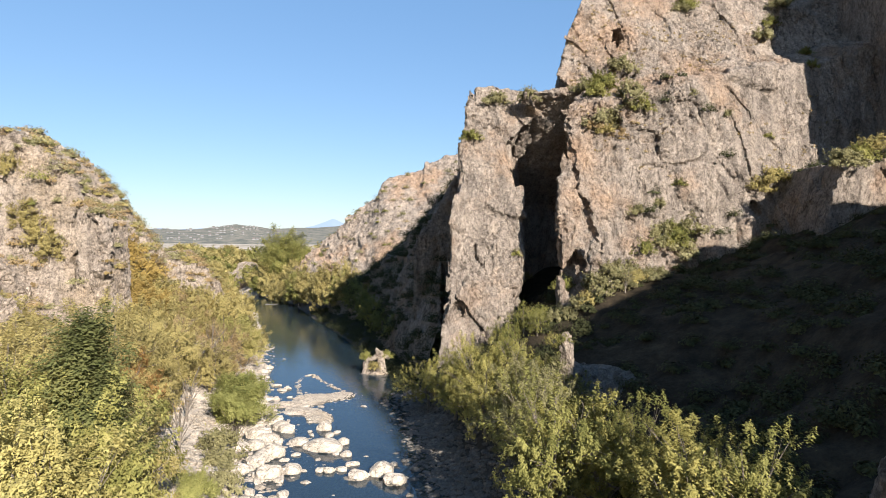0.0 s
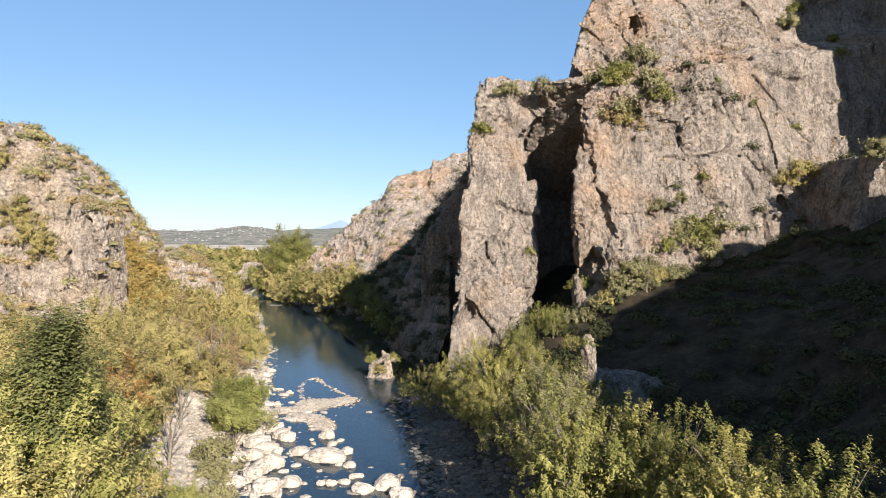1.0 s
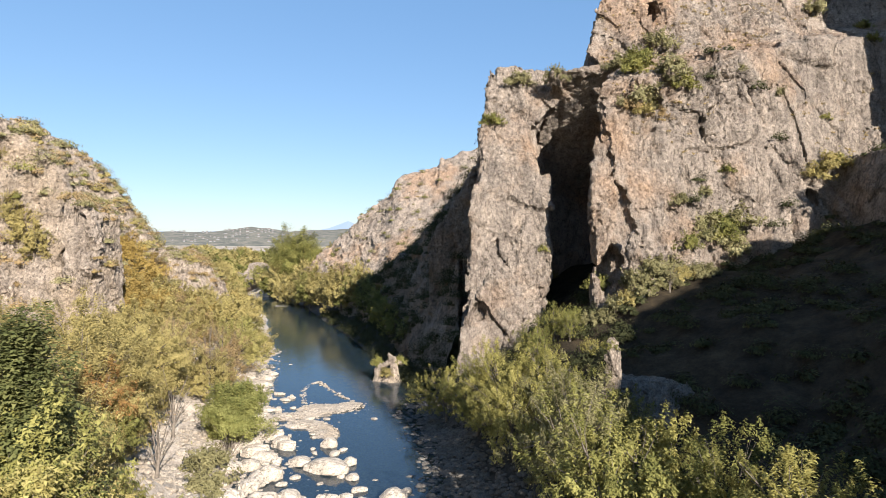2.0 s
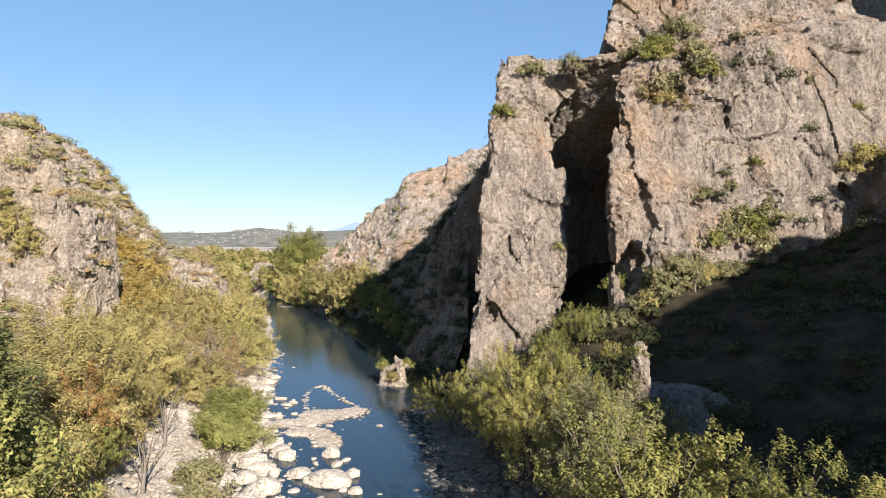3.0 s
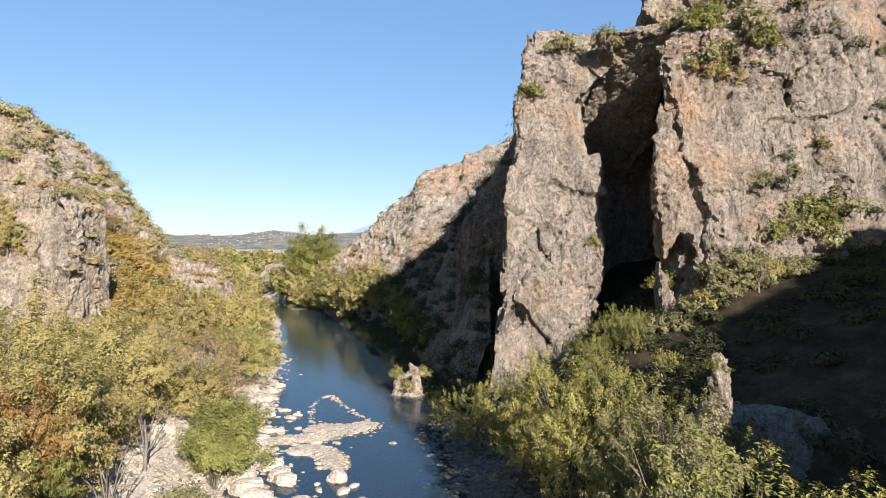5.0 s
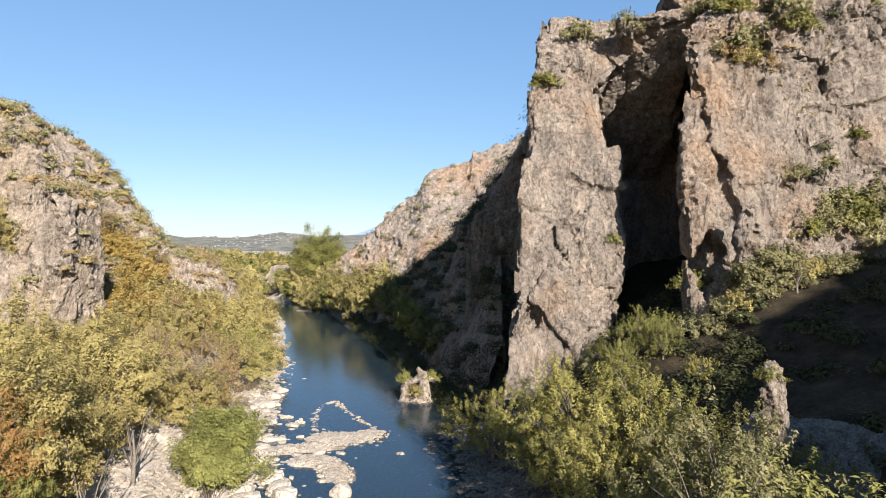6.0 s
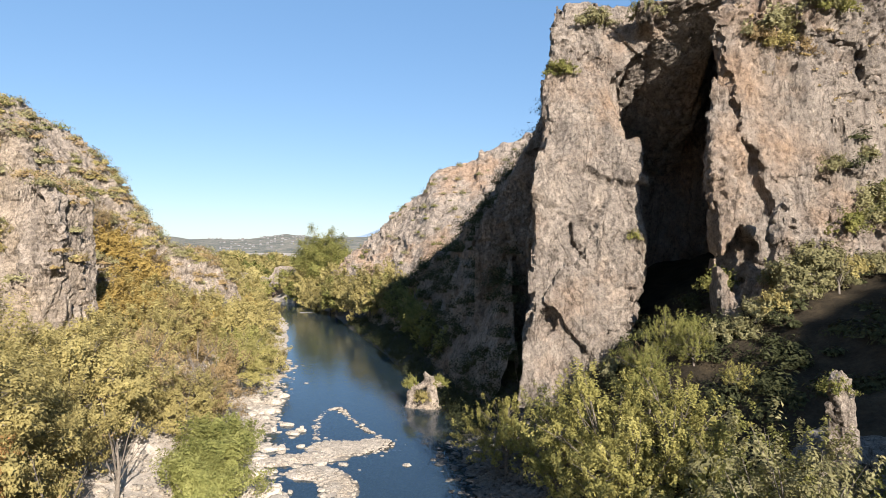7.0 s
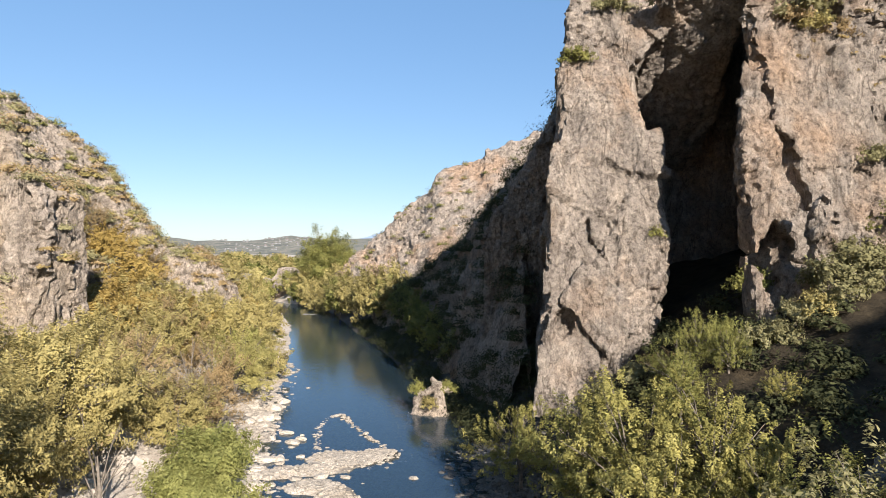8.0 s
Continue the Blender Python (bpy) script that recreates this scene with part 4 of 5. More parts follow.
for kind, x, y, s in [("amber", -37.0, 73.5, 0.75), ("hilly", -35.6, 71.5, 0.65), ("amber", -38.6, 76.0, 0.8), ("amber", -36.0, 77.0, 0.8), ("hilly", -34.0, 68.5, 0.6), ("amber", -39.0, 81.0, 0.8), ("hilly", -36.4, 69.8, 0.5), ("amber", -39.5, 78.0, 0.9), ("hilly", -37.6, 79.5, 0.9), ("amber", -41.5, 82.5, 0.9), ("amber", -36.4, 83.0, 0.85), ("hilly", -39.4, 85.5, 0.9),
                      ("brown", -34.6, 80.0, 0.9), ("hilly", -43.0, 87.5, 0.9), ("amber", -38.0, 89.0, 0.85), ("hilly", -41.0, 91.5, 0.85), ("brown", -35.8, 87.0, 0.9), ("hilly", -38.6, 94.5, 0.8), ("amber", -45.0, 91.0, 0.8), ("hilly", -34.0, 75.0, 0.8)]:
    plant_from_above(TREE_L, kind, x, y, s)
heaps = [[], [], [], [], []]
for _ in range(330):
    y = PR.uniform(28, 112)
    d = PR.uniform(7.5, 27)
    x = banks(y)[0] - d
    heaps[3 if d < 9.5 else PR.choice([0, 0, 1, 2, 3, 3])].append((x, y, top_of(TREE_L, x, y) - 0.1, PR.uniform(0.5, 1.3)))
for _ in range(760):
    x, y = PR.uniform(-68, -37), PR.uniform(62, 124)
    heaps[PR.choice([4, 1, 1, 1, 2, 2, 3])].append((x, y, top_of(TREE_L, x, y) - 0.15, PR.uniform(0.4, 1.1) * PR.choice([1, 1, 1.5])))
for _ in range(400):
    x, y = PR.uniform(-56, -35), PR.uniform(72, 112)
    heaps[PR.choice([0, 0, 1, 2, 2, 1])].append((x, y, top_of(TREE_L, x, y) - 0.2, PR.uniform(0.8, 1.7)))
scrub_cover("hillside_scrub", "yellowing scrub covering the left hillside", heaps[0], LEAF_OLIVE, 0.15, 320, 1)
scrub_cover("hillside_scrub", "grey-green scrub covering the left hillside", heaps[1], LEAF_GREY, 0.14, 300, 2)
scrub_cover("hillside_scrub", "rust-brown scrub covering the left hillside", heaps[2], LEAF_BROWN, 0.14, 260, 3)
scrub_cover("hillside_scrub", "dark green scrub on the left hillside rocks", heaps[4], LEAF_GREEN, 0.14, 300, 8)
scrub_cover("dry_grass", "straw-coloured dry grass on the left slope", heaps[3], DRY, 0.16, 110, 4, 0.4)
for x, y, s in [(-18.2, 54.5, 1.2), (-18.8, 57, 1.05), (-17.6, 52, 0.95), (-15.2, 37.0, 0.55)]:
    plant_on_ground("willow", x, y, s)
for x, y, s in [(-16.9, 46.5, 1.5), (-16.2, 43.8, 1.1), (-14.6, 40.4, 1.1)]:
    plant_on_ground("scrub", x, y, s)
for kind, x, y, top, slim in [
    ("dark", -17.0, 28.8, 13.3, 1.25), ("green", -15.9, 27.9, 10.6, 0.75), ("yellow", -15.3, 24.4, 9.4, 0.9), ("yellow", -17.8, 24.6, 10.2, 0.9), ("oak", -16.6, 30.4, 8.6, 0.8),
    ("green", -19.4, 27.8, 11.4, 0.9), ("oak", -21.8, 29.2, 12.2, 0.9), ("oak", -17.6, 33.6, 8.8, 0.75), ("oak", -19.8, 35.2, 10.0, 0.9), ("red", -20.0, 39.0, 9.6, 0.7),
    ("oak", -22.2, 40.2, 11.4, 0.9), ("oak", -22.4, 43.4, 9.3, 0.9), ("green", -19.4, 39.4, 7.6, 0.8), ("oak", -24.2, 48.4, 8.8, 0.9), ("oak", -23.4, 45.2, 10.0, 0.9),
    ("oak", -25.2, 56.0, 9.2, 0.9), ("oak", -25.6, 53.0, 10.6, 0.9), ("oak", -28.2, 50.4, 12.0, 0.9), ("oak", -24.8, 47.6, 9.8, 0.9), ("yellow", -19.8, 31.0, 9.5, 0.9),
    ("dead", -21.4, 50.6, 7.2, 1.0), ("dead", -18.3, 42.0, 7.4, 1.0),
]:
    plant_to(kind, x, y, top, slim)
for x, y, s in [(-23, 63, 1.0), (-25.5, 67.5, 1.1)]:
    plant_on_ground("dead", x, y, s)

# right bank
for kind, x, y, top, slim in [
    ("nearolive", 8.3, 31.4, 9.3, 0.9), ("near", 5.7, 31.2, 9.9, 0.9), ("near", 9.2, 28.4, 9.7, 0.85), ("nearolive", 10.4, 25.6, 10.0, 0.9), ("nearolive", 9.4, 22.6, 10.0, 1.0),
    ("near", 10.9, 21.2, 10.4, 0.9), ("near", 7.0, 39.6, 9.5, 0.8), ("nearolive", 5.3, 47.6, 9.6, 0.95), ("nearolive", 3.5, 46.0, 7.9, 0.9), ("near", 1.2, 53.4, 7.2, 1.0),
    ("near", 6.0, 53.2, 10.4, 0.8), ("near", 8.6, 54.4, 11.0, 0.9), ("nearolive", 3.4, 49.8, 9.0, 1.0), ("nearolive", -1.2, 60.0, 5.4, 1.0), ("near", 4.9, 42.2, 6.8, 0.8),
    ("nearolive", 6.4, 44.4, 8.4, 0.7), ("greygreen", 5.9, 37.2, 10.1, 0.75), ("near", 8.2, 38.4, 8.6, 0.9), ("near", 7.6, 56.4, 11.4, 0.8), ("nearolive", 9.4, 50.6, 9.6, 1.1),
]:
    plant_to(kind, x, y, top, slim)
for kind, x, y, s in [
    ("great", -48, 186, 2.4), ("great", -46, 184, 2.15), ("great", -51, 189, 1.8), ("great", -42, 181, 1.5), ("olive", -37, 158, 1.2), ("olive", -32, 148, 1.2), ("green", -36, 152, 1.1), ("olive", -26, 138, 1.2), ("olive", -24, 130, 1.2),
    ("olive", -21, 134, 1.2), ("olive", -19, 124, 1.0), ("green", -16, 118, 0.9), ("green", -14, 112, 0.8), ("olive", -42, 174, 1.4), ("olive", -38, 168, 1.3), ("green", -13.2, 106, 0.7), ("green", -11, 100, 0.7), ("green", -9, 95, 0.6), ("green", -17, 121, 0.9), ("green", -21, 129, 1.0), ("green", -7, 90, 0.5), ("green", -12.5, 110, 0.8),
    ("olive", -47, 172, 1.0), ("olive", -51, 177, 1.0), ("green", -55, 181, 0.95), ("olive", -58, 186, 0.9), ("olive", -45, 166, 0.9), ("green", -61, 191, 1.0), ("olive", -53, 183, 1.1), ("olive", -39.5, 160, 0.9),
    ("olive", -63, 172, 0.9), ("green", -67, 178, 0.9), ("olive", -72, 186, 1.0), ("olive", -59, 162, 0.9), ("green", -76, 190, 1.0), ("olive", -69, 168, 0.9),
]:
    plant_on_ground(kind, x, y, s)
# the plain beyond the bend, wooded
for _ in range(150):
    y = PR.uniform(185, 430)
    x = -0.30 * y + PR.uniform(-0.14, 0.17) * y
    if x < np.interp(y, [178, 190, 200], [-75, -62, 400]) or y > 200:
        plant_on_ground("far", x, y, PR.uniform(0.9, 1.5))
for kind, x, y, s in [
    ("scrub", 11.6, 55.6, 0.8), ("scrub", 12.6, 56.2, 0.9), ("ochre", 13.4, 55.8, 0.6), ("scrub", 14.4, 56.4, 0.9), ("bush", 15.4, 56.8, 0.7), ("scrub", 16.4, 57.0, 0.9), ("scrub", 17.6, 57.4, 0.8), ("ochre", 18.6, 57.6, 0.6),
    ("scrub", 19.8, 58.0, 0.9), ("scrub", 21.2, 58.4, 0.8), ("scrub", 10.4, 56.2, 0.8), ("bush", 9.4, 57.6, 0.8), ("rust", 6.8, 59.6, 0.6), ("scrub", 5.6, 60.8, 0.9), ("scrub", 4.0, 61.6, 0.9), ("dead", 0.6, 58.2, 0.6), ("dead", 17.0, 56.2, 0.5),
]:
    plant_on_ground(kind, x, y, s)
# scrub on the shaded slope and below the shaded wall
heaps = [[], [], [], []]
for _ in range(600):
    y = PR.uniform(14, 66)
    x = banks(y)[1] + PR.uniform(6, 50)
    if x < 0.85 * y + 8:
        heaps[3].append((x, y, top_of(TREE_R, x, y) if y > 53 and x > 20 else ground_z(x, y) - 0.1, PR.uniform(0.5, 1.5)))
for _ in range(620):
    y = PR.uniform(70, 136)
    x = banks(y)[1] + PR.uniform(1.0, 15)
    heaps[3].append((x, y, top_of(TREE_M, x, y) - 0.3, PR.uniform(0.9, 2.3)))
for _ in range(300):
    x, y = PR.uniform(-42, 6), PR.uniform(112, 178)
    if x > banks(y)[1] + 6:
        heaps[PR.choice([1, 1, 0, 2])].append((x, y, top_of(TREE_M, x, y) - 0.1, PR.uniform(0.5, 1.5)))
scrub_cover("slope_scrub", "green scrub on the right slope and ridge", heaps[0], LEAF_GREEN, 0.16, 210, 5)
scrub_cover("slope_scrub", "grey-green scrub on the right slope and ridge", heaps[1], LEAF_GREY, 0.15, 200, 6)
# leaf colour here is darkened to deepen the slope's shade
scrub_cover("slope_scrub", "dark green scrub on the shaded slope, colour deepened for the shade", heaps[3], LEAF_SHADED, 0.12, 330, 12)
scrub_cover("dry_grass", "dry brown grass on the right slope and ridge", heaps[2], DRY, 0.16, 110, 7, 0.4)
# bushes on the cliffs
for kind, x, z, s in [
    ("scrub", 5.6, 33.2, 1.1), ("scrub", 6.6, 33.4, 1.0), ("bush", 2.9, 28.8, 0.8), ("bush", 3.6, 28.6, 0.7), ("scrub", 16.3, 29.2, 1.4), ("bush", 17.2, 29.6, 1.1), ("ochre", 16.4, 28.0, 0.7),
    ("bush", 20.5, 30.8, 1.1), ("scrub", 19.5, 31.2, 1.0), ("bush", 24.7, 23.2, 0.6), ("bush", 16.0, 32.5, 1.1), ("scrub", 15.4, 33.8, 1.2), ("bush", 17.0, 34.0, 1.0),
    ("bush", 24, 16.5, 1.3), ("scrub", 22.5, 17.5, 1.2), ("bush", 20.5, 15.8, 1.0), ("scrub", 25.2, 15.5, 1.3), ("bush", 8.0, 15.6, 0.5), ("scrub", 16.5, 13.5, 1.2), ("scrub", 18.5, 13, 1.2),
    ("bush", 30.2, 46.4, 1.1), ("scrub", 29.2, 45.9, 1.0), ("scrub", 43, 47.6, 1.3), ("scrub", 39.8, 42.8, 1.2), ("bush", 41.4, 45, 1.0), ("bush", 44, 40.3, 0.7), ("bush", 42.8, 37.8, 0.7),
    ("scrub", 20, 36.5, 1.5), ("bush", 17.5, 34.2, 1.3), ("scrub", 19.5, 32.2, 1.3), ("rust", 15.2, 28.6, 0.7), ("rust", 18.4, 28.0, 0.6), ("bush", 36, 29, 0.5), ("scrub", 19.7, 20.1, 0.8), ("scrub", 22.3, 21, 0.7),
    ("bush", 23.9, 17.6, 1.5), ("scrub", 25.5, 18.3, 1.6), ("scrub", 22.6, 16.6, 1.3), ("ochre", 35.9, 23.4, 1.2), ("ochre", 34.5, 22.6, 1.0), ("scrub", 37.3, 24.6, 1.3), ("scrub", 16, 13.4, 1.4),
    ("scrub", 14.4, 12.6, 1.2), ("scrub", 18.2, 13.9, 1.3), ("bush", 12.2, 12.2, 1.0), ("ochre", 11, 11.5, 0.9), ("scrub", 26.5, 33, 0.6), ("scrub", 31, 31, 0.6), ("scrub", 9.6, 33.2, 1.0),
    ("ochre", 41, 25.5, 1.0), ("bush", 39, 25, 1.0), ("scrub", 38, 24.5, 1.2), ("bush", 36.5, 24, 0.9),
]:
    plant_on_face(TREE_R, kind, x, z, s)


# dry grass on the flatter parts of the right cliff
tufts = []
for _ in range(900):
    x, z = PR.uniform(14, 46), PR.uniform(24, 46)
    hit = TREE_R.ray_cast(Vector((x, 30, z)), Vector((0, 1, 0)))
    if hit[0] is not None and hit[1].z * (1 if hit[1].y < 0 else -1) > 0.30 and vnoise(np.array([[x * 0.12, 3.0, z * 0.16]]), 44)[0] > -0.1:
        tufts.append((hit[0].x, hit[0].y + 0.05, hit[0].z - 0.05, PR.uniform(0.2, 0.5)))
scrub_cover("cliff_grass", "dry brown grass on the cliff ledges", tufts, DRY, 0.12, 60, 9, 0.6)
for kind, x, z, s in [("olive", -46, 15.5, 0.5), ("olive", -48.5, 17.5, 0.55), ("olive", -44.5, 14, 0.45), ("brown", -52, 28.5, 0.2), ("olive", -50.5, 24, 0.4)]:
    plant_on_face(TREE_L, kind, x, z, s)


# ---- stones ----
def stone_mesh(name, seed, mat, cell=0.12):
    """A rounded, broken boulder about a metre across."""
    rng = np.random.RandomState(seed)
    cuts = rng.normal(0, 1, (15, 3))
    cuts /= np.linalg.norm(cuts, axis=1)[:, None]
    far = rng.uniform(0.31, 0.47, 15)

    def shape(x, y, z):
        f = np.sqrt(x * x + y * y + (z * 1.35) ** 2) - 0.55
        for (a, b, c), d in zip(cuts, far):
            f = np.maximum(f, a * x + b * y + c * z - d)
        return f

    v, f = rock_body((-0.8, -0.8, -0.7), (0.8, 0.8, 0.7), cell, shape, lambda p: 0.035 * fbm(p * 2.2, 3, 0.5, seed))
    return mesh_of(name, chipped(v, f, 0.3, 0.6, seed), f, mat, False)


BIG = [stone_mesh("boulder", 100 + s, BOULDER, 0.11) for s in range(4)]
for x, y, sx, sy, sz in [
    (-9.3, 49.3, 3.9, 2.2, 1.7), (-11.7, 50.5, 2.0, 1.5, 1.1), (-8.1, 50.8, 1.2, 1.1, 1.0), (-13.7, 53.8, 1.9, 1.5, 1.3), (-10.4, 54.5, 1.6, 1.3, 1.4), (-4.1, 44.2, 2.1, 1.8, 1.9),
    (-5.9, 43.4, 1.7, 1.4, 1.3), (-3.2, 42.6, 2.0, 1.6, 1.5), (-15.5, 56.4, 2.0, 1.6, 1.3), (-15.6, 52.2, 2.5, 2.0, 1.7), (-13.1, 47.8, 2.3, 1.8, 1.8), (-10.9, 44.4, 1.9, 1.5, 1.2),
    (-8.2, 44.5, 0.95, 0.8, 0.75), (-6.8, 45.9, 1.15, 0.8, 0.6), (-8.9, 44.5, 0.75, 0.7, 0.65), (-7.4, 47.9, 1.1, 0.9, 0.8), (-8.3, 48.1, 0.6, 0.5, 0.5), (-7.3, 44.8, 1.05, 0.7, 0.6),
    (-3.5, 46.0, 0.75, 0.6, 0.5), (-13.9, 45.7, 1.5, 1.4, 1.5), (-12.3, 43.4, 2.3, 2.0, 1.8), (-13.6, 50.6, 1.0, 0.9, 0.9), (-11.4, 47.9, 0.9, 0.7, 0.4), (-16.6, 54.0, 2.1, 1.8, 1.5), (-15.0, 49.4, 1.8, 1.6, 1.4),
    (-20.4, 66.5, 1.9, 1.5, 1.0), (-18.6, 62.0, 2.2, 1.6, 0.9), (-17.4, 59.2, 1.9, 1.6, 1.1), (-17.6, 64.4, 1.1, 0.8, 0.6), (-17.9, 68.2, 1.5, 0.8, 0.5), (-19.3, 70.5, 1.2, 0.8, 0.5),
]:
    b = new("boulder", PR.choice(BIG))
    b.matrix_basis = pose(x, y, 0.12 * sz, 0, 0, PR.uniform(-25, 25)) @ Matrix.Diagonal((sx, sy, sz, 1))
    tagged(b, "pale sun-bleached limestone boulder in the river", "boulder", "river boulders")
for _ in range(95):
    y = PR.uniform(34, 80)
    d = PR.gauss(0.8, 1.7)
    size = PR.choice([0.5, 0.6, 0.8, 1.0, 1.3, 1.7]) * (0.8 if y > 66 else 1.0)
    x = banks(y)[0] - d
    b = new("boulder", PR.choice(BIG))
    b.matrix_basis = pose(x, y, max(0.0, ground_z(x, y)) + 0.1 * size, 0, 0, PR.uniform(0, 360)) @ Matrix.Diagonal((size * PR.uniform(0.9, 1.5), size, size * PR.uniform(0.6, 0.9), 1))
    tagged(b, "pale limestone boulder on the river margin", "boulder", "river boulders")
for _ in range(70):
    y = PR.uniform(38, 66)
    x = banks(y)[0] + PR.uniform(0.5, 9) * PR.random()
    size = PR.choice([0.4, 0.5, 0.6, 0.9])
    b = new("boulder", PR.choice(BIG))
    b.matrix_basis = pose(x, y, 0.05, 0, 0, PR.uniform(0, 360)) @ Matrix.Diagonal((size * 1.4, size, size * 0.7, 1))
    tagged(b, "small pale stone showing above the shallow water", "boulder", "river stones")


def gravel(name, label, places, mat, seed):
    """Many loose stones, joined: each a squashed, uneven lump."""
    rng = np.random.RandomState(seed)
    g = (1 + 5 ** 0.5) / 2
    unit = np.array([(-1, g, 0), (1, g, 0), (-1, -g, 0), (1, -g, 0), (0, -1, g), (0, 1, g), (0, -1, -g), (0, 1, -g), (g, 0, -1), (g, 0, 1), (-g, 0, -1), (-g, 0, 1)]) / 1.9
    tri = np.array([(0, 11, 5), (0, 5, 1), (0, 1, 7), (0, 7, 10), (0, 10, 11), (1, 5, 9), (5, 11, 4), (11, 10, 2), (10, 7, 6), (7, 1, 8),
                    (3, 9, 4), (3, 4, 2), (3, 2, 6), (3, 6, 8), (3, 8, 9), (4, 9, 5), (2, 4, 11), (6, 2, 10), (8, 6, 7), (9, 8, 1)])
    n = len(places)
    p = np.array(places)
    v = unit[None] * rng.uniform(0.78, 1.1, (n, 12, 1)) + rng.normal(0, 0.07, (n, 12, 3))
    a = rng.uniform(0, 6.28, n)
    rx = v[..., 0] * np.cos(a)[:, None] - v[..., 1] * np.sin(a)[:, None]
    ry = v[..., 0] * np.sin(a)[:, None] + v[..., 1] * np.cos(a)[:, None]
    v = np.stack([rx * 1.25, ry, v[..., 2] * 0.65], -1) * p[:, 3][:, None, None] + p[:, None, :3]
    f = (np.arange(n) * 12)[:, None, None] + tri[None]
    ob = new(name, mesh_of(name, v.reshape(-1, 3), f.reshape(-1, 3), mat, False))
    return tagged(ob, label, "gravel", kind="stuff")


spots = []
for _ in range(3800):
    y = PR.uniform(30, 68)
    x = banks(y)[1] + PR.gauss(1.2, 1.4)
    spots.append((x, y, max(-0.08, ground_z(x, y)) + 0.03, PR.choice([0.08, 0.12, 0.16, 0.2, 0.3]) * PR.uniform(0.8, 1.2)))
gravel("bank_gravel", "grey cobbles on the shaded river bank, darkened for its shade", spots, STONE_SHADED, 1)
spots = []
for _ in range(3600):
    y = PR.uniform(30, 100)
    x = banks(y)[0] - (PR.gauss(2.0, 3.0) if y < 64 else PR.gauss(1.3, 1.2))
    spots.append((x, y, max(-0.08, ground_z(x, y)) + 0.03, PR.choice([0.08, 0.12, 0.16, 0.22, 0.34]) * PR.uniform(0.8, 1.2)))
for path, wide in BARS[:5]:
    for _ in range(int(150 + 200 * min(0, wide) + 1100 * max(0, wide))):
        k = PR.randrange(len(path) - 1)
        t = PR.random()
        x = path[k][0] * (1 - t) + path[k + 1][0] * t + PR.gauss(0, 0.14 + 0.5 * max(0, wide))
        y = path[k][1] * (1 - t) + path[k + 1][1] * t + PR.gauss(0, 0.14 + 0.5 * max(0, wide))
        spots.append((x, y, max(-0.06, ground_z(x, y)) + 0.02, PR.choice([0.06, 0.09, 0.12, 0.18])))
gravel("river_gravel", "pale sunlit cobbles and gravel bars in the river", spots, PEBBLE, 2)


def outcrop(name, label, place, size, mat, seed, lean=0.0, cell=0.16, taper=0.0):
    """A standing piece of broken rock, with the height, width and depth given."""
    w, d, h = size
    rng = np.random.RandomState(seed)
    cuts = [(Vector((math.cos(a), math.sin(a), rng.uniform(0.05, 0.5) + taper)).normalized(), rng.uniform(0.36, 0.5)) for a in np.arange(8) * 0.785 + rng.uniform(-0.3, 0.3, 8)]

    def shape(x, y, z):
        x = x - lean * z
        f = z - h
        for c, far in cuts:
            f = np.maximum(f, (c.x * x / w + c.y * y / d + c.z * (z / h - 0.25) - far) * min(w, d))
        return f

    v, f = rock_body((-w, -d, -1.2), (w + abs(lean) * h, d, h + 1), cell, shape, lambda p: crag(p * 2.4, 0.4, 0.35, seed))
    v = chipped(v, f, 0.7, 1.0, seed)
    ob = new(name, mesh_of(name, v, f, mat, False))
    ob.matrix_basis = pose(*place)
    return tagged(ob, label, "rock")


# this outcrop takes the darkened stone so that its shade reads deeper
outcrop("rock_outcrop", "broken grey rock on the slope, coloured darker for its shade", (10.6, 42.2, ground_z(10.6, 42.2) - 0.5), (6.0, 3.4, 9.2 - ground_z(10.6, 42.2)), STONE_SHADED, 4, 0.1, 0.12)
outcrop("rock_fin", "small grey rock fin catching sun above shaded scrub", (8.2, 40.3, 7.3), (1.6, 1.4, 3.7), ROCK_PALE, 3, 0.04, 0.08, 0.25)
outcrop("rock_outcrop", "broken grey rock beside the slope path", (15.6, 20.6, ground_z(15.6, 20.6) - 0.3), (1.8, 2.0, 11.2 - ground_z(15.6, 20.6)), ROCK, 5, 0.05)


def stump_shape(x, y, z):
    """A gnarled stump of rock on two legs, with an opening between them."""
    f = 9.0
    for x0, z0, x1, z1, r0, r1 in [(0.7, -1.0, 0.5, 2.5, 0.8, 0.5), (-1.6, -1.0, -1.25, 1.7, 0.6, 0.35), (-1.25, 1.7, 0.5, 2.4, 0.35, 0.5), (0.4, 2.4, -0.1, 3.2, 0.4, 0.25), (0.5, 2.4, 1.6, 2.1, 0.45, 0.25), (-1.6, -0.6, 0.8, -0.4, 0.8, 0.9)]:
        dx, dz = x1 - x0, z1 - z0
        k = np.clip(((x - x0) * dx + (z - z0) * dz) / (dx * dx + dz * dz), 0, 1)
        f = np.minimum(f, np.sqrt((x - x0 - k * dx) ** 2 + (0.8 * y) ** 2 + (z - z0 - k * dz) ** 2) - r0 - k * (r1 - r0))
    return f


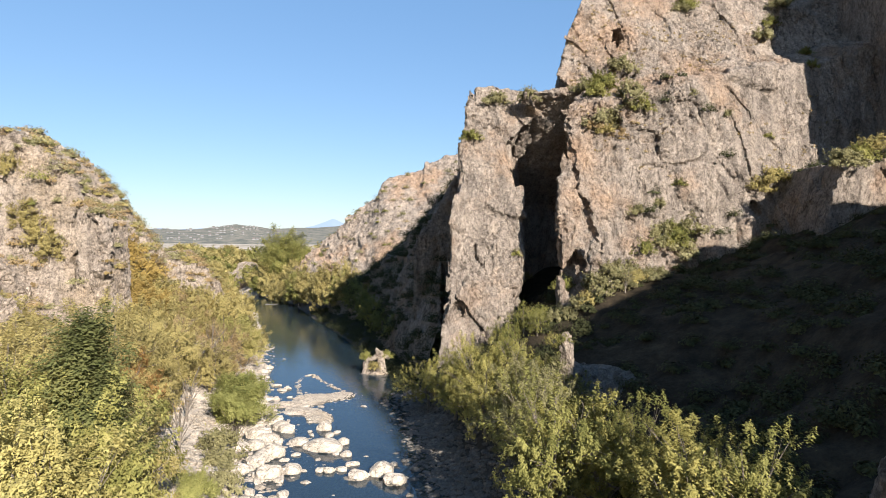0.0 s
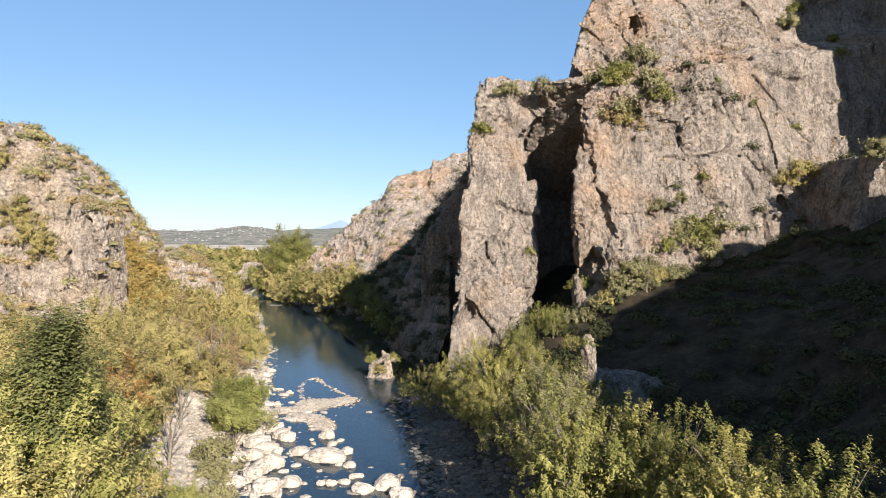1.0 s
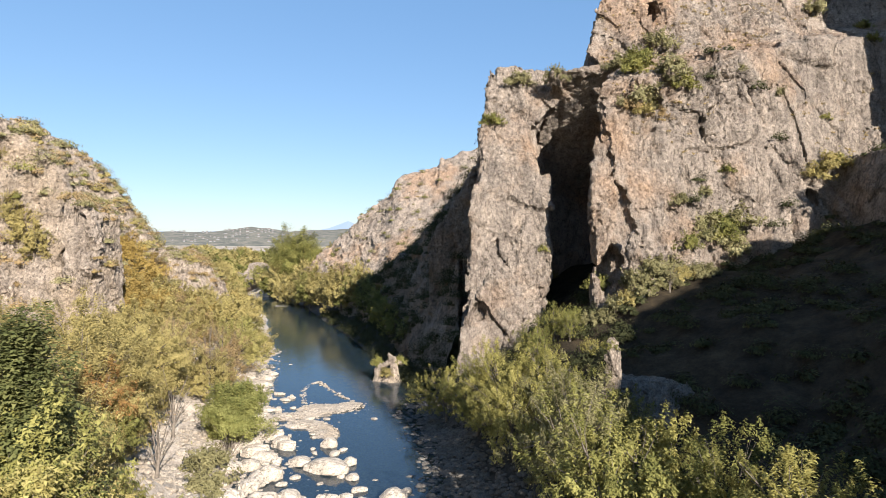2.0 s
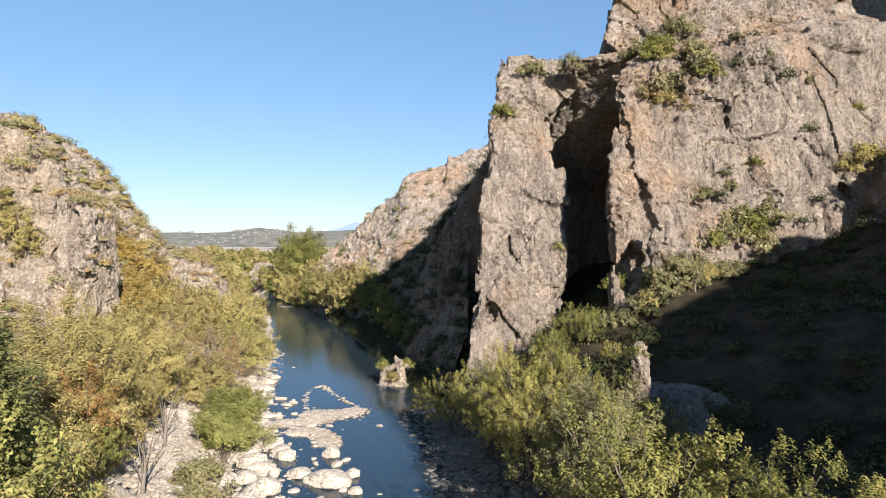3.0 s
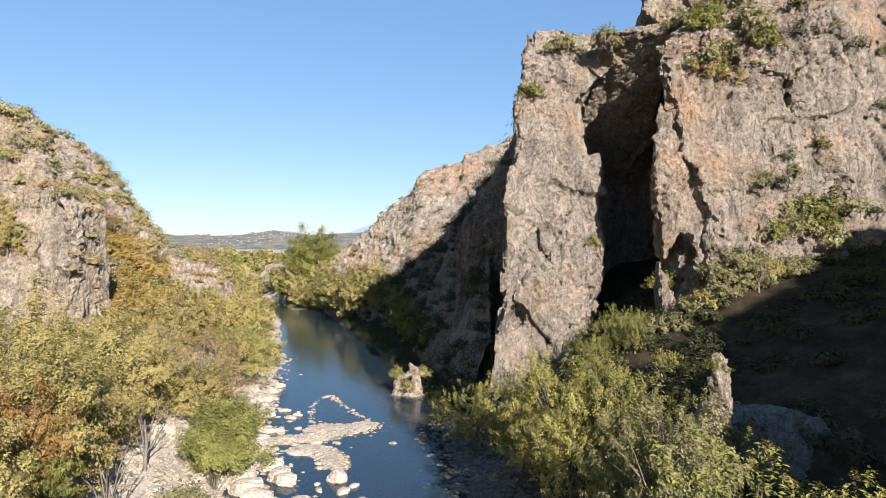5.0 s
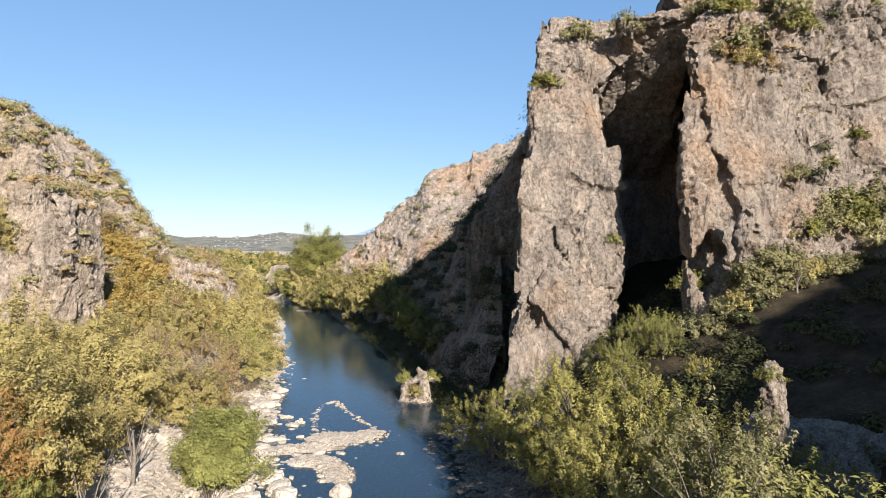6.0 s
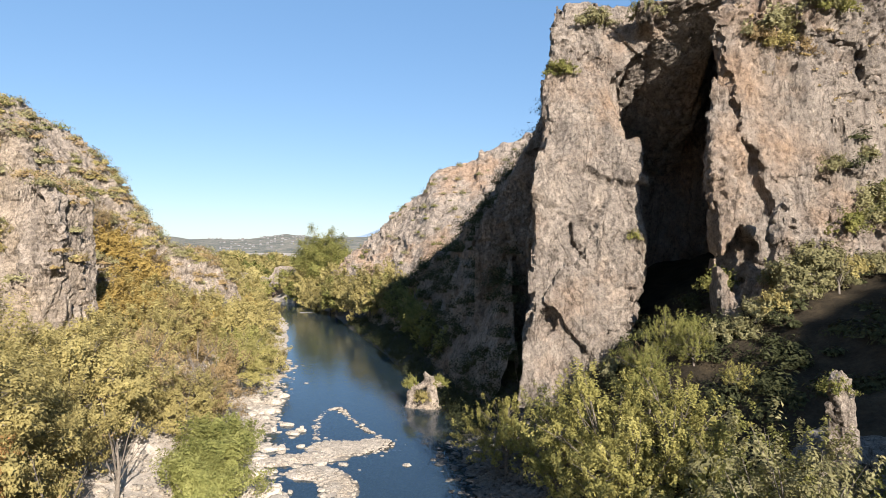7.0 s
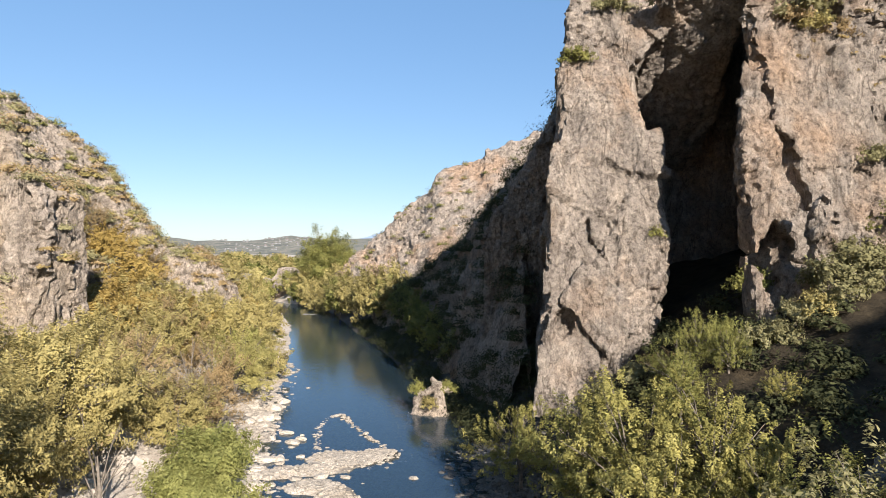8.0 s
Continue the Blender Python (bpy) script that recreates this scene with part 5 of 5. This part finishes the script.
iv, jf = rock_body((-3, -1.8, -1.4), (3, 1.8, 4), 0.09, stump_shape, lambda p: 0.10 * ridged(p * np.array([1.6, 1.6, 0.7]), 3, 0.5, 6))
island = new("island_rock", mesh_of("island_rock", chipped(iv, jf, 0.4, 0.9, 6), jf, ROCK_PALE, False))
island.matrix_basis = pose(-8.3, 77.6, 0)
tagged(island, "pale root-like rock stump rising from the water", "rock")
outcrop("rock_outcrop", "pale limestone outcrop among the trees", (-39, 52.5, ground_z(-39, 52.5) - 0.5), (6, 4, 4.2), ROCK_PALE, 7, -0.1)
outcrop("rock_outcrop", "pale limestone outcrop among the trees", (-34, 51, ground_z(-34, 51) - 0.5), (4, 3, 2.6), ROCK_PALE, 8, -0.1)
outcrop("rock_outcrop", "pale limestone outcrop among the trees", (-30.5, 52.5, ground_z(-30.5, 52.5) - 0.5), (2.4, 2.4, 1.8), ROCK_PALE, 9, -0.1)
outcrop("rock_outcrop", "grey rock mass beside the far bridge", (-66, 200, 0.5), (12, 8, 8.6), ROCK, 10, 0.12, 0.35)
put("bush", -9.7, 77.6, 1.5, 0.75)
put("bush", -6.9, 77.7, 1.9, 0.6)
put("ochre", -8.6, 77.2, 0.5, 0.5)
put("bush", 8.2, 40.3, 10.4, 0.4)


# ---- the far bridge and the village ----
def box(bm, x0, x1, y0, y1, z0, z1):
    vs = [bm.verts.new(c) for c in ((x0, y0, z0), (x1, y0, z0), (x1, y1, z0), (x0, y1, z0), (x0, y0, z1), (x1, y0, z1), (x1, y1, z1), (x0, y1, z1))]
    for q in ((3, 2, 1, 0), (4, 5, 6, 7), (0, 1, 5, 4), (1, 2, 6, 5), (2, 3, 7, 6), (3, 0, 4, 7)):
        bm.faces.new([vs[i] for i in q])


def part(name, bm, mat, parent, label=""):
    me = bpy.data.meshes.new(name)
    bm.to_mesh(me)
    bm.free()
    me.materials.append(mat)
    ob = new(name, me)
    ob.parent = parent
    return tagged(ob, label)


STONE_WALL = plain_material("pale_masonry", (0.20, 0.175, 0.14), (0.33, 0.295, 0.245), 1.5)
WHITEWASH = plain_material("whitewash", (0.38, 0.37, 0.35), (0.52, 0.51, 0.48), 0.3)
# village walls and tiles carry the same haze glow in their colour
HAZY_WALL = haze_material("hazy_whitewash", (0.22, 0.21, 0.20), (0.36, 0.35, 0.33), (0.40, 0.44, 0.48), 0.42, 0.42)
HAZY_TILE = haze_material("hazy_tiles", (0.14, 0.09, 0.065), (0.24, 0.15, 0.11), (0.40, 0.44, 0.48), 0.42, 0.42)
DARK_GLASS = plain_material("dark_window", (0.03, 0.035, 0.04), (0.06, 0.065, 0.07), 0.5, 0.2)

bridge = tagged(new("stone_bridge"), "pale stone bridge sloping down to a rock", "bridge")
bridge.matrix_basis = pose(-79, 203, -0.8, 0, 0, -8)
bm = bmesh.new()
prev = None
for k in range(17):
    u = k / 16
    x, top = 14.5 * u - 4, 8.1 - 2.4 * u - 1.2 * u * u
    under = max(-1.0, 4.6 - 7.5 * (2 * u - 1) ** 2)
    row = [bm.verts.new((x, yy, zz)) for yy, zz in ((0, under), (0, top), (3, top), (3, under))]
    if prev:
        for a in range(4):
            bm.faces.new((prev[a], prev[(a + 1) % 4], row[(a + 1) % 4], row[a]))
    else:
        bm.faces.new(row[::-1])
    prev = row
bm.faces.new(prev)
part("arch", bm, STONE_WALL, bridge)
for yy in (0, 2.7):
    bm = bmesh.new()
    prev = None
    for k in range(17):
        u = k / 16
        x, top = 14.5 * u - 4, 8.104 - 2.4 * u - 1.2 * u * u
        row = [bm.verts.new((x, b, c)) for b, c in ((yy, top), (yy, top + 0.8), (yy + 0.3, top + 0.8), (yy + 0.3, top))]
        if prev:
            for a in range(4):
                bm.faces.new((prev[a], prev[(a + 1) % 4], row[(a + 1) % 4], row[a]))
        else:
            bm.faces.new(row[::-1])
        prev = row
    bm.faces.new(prev)
    part("parapet", bm, STONE_WALL, bridge)


def house(wide, deep, tall, flat=False):
    thing = tagged(new("house"), "white village house with a tiled roof" if not flat else "long white flat-roofed building among trees", "house", "" if flat else "village houses")
    bm = bmesh.new()
    box(bm, -wide / 2, wide / 2, -deep / 2, deep / 2, -4, tall)
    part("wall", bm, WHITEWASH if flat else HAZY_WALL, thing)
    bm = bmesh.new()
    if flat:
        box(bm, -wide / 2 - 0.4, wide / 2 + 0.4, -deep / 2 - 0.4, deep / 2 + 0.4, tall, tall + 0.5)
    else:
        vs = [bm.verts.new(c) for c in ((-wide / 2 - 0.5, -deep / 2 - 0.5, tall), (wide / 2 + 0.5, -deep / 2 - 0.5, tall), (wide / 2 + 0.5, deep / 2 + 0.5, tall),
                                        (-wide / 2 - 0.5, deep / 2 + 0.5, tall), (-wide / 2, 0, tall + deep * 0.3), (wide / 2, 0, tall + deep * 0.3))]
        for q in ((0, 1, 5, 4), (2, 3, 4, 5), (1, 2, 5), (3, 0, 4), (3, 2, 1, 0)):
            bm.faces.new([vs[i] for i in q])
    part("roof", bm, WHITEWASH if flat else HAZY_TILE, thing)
    for k in range(int(wide // 3)):
        bm = bmesh.new()
        x = -wide / 2 + 1.5 + 3 * k
        box(bm, x - 0.5, x + 0.5, -deep / 2 - 0.06, -deep / 2 + 0.1, tall * 0.45, tall * 0.45 + 1.3)
        part("window", bm, DARK_GLASS, thing)
    return thing


first = None
for k in range(110):
    i = int(PR.triangular(0.42, 0.60, 0.5) * 259)
    j = PR.randrange(4, 17)
    x, y = hill_pts[i, j]
    z = hill_z[i, j]
    a = PR.uniform(-40, 40)
    if first is None:
        first = house(6.0, 4.0, 2.6)
        first.matrix_basis = pose(x, y, z, 0, 0, a)
    else:
        copy_thing(first, pose(x, y, z, 0, 0, a)).scale = (PR.uniform(0.5, 1.3), 1, PR.uniform(0.6, 1.0))
house(12, 6, 3.4, True).matrix_basis = pose(-176, 520, ground_z(-176, 520) - 0.2, 0, 0, 12)

# kinds that were made but stand nowhere are taken away
for made in KINDS.values():
    for ob in made:
        if ob.name not in PLACED:
            for part_ob in list(ob.children_recursive) + [ob]:
                bpy.data.objects.remove(part_ob)
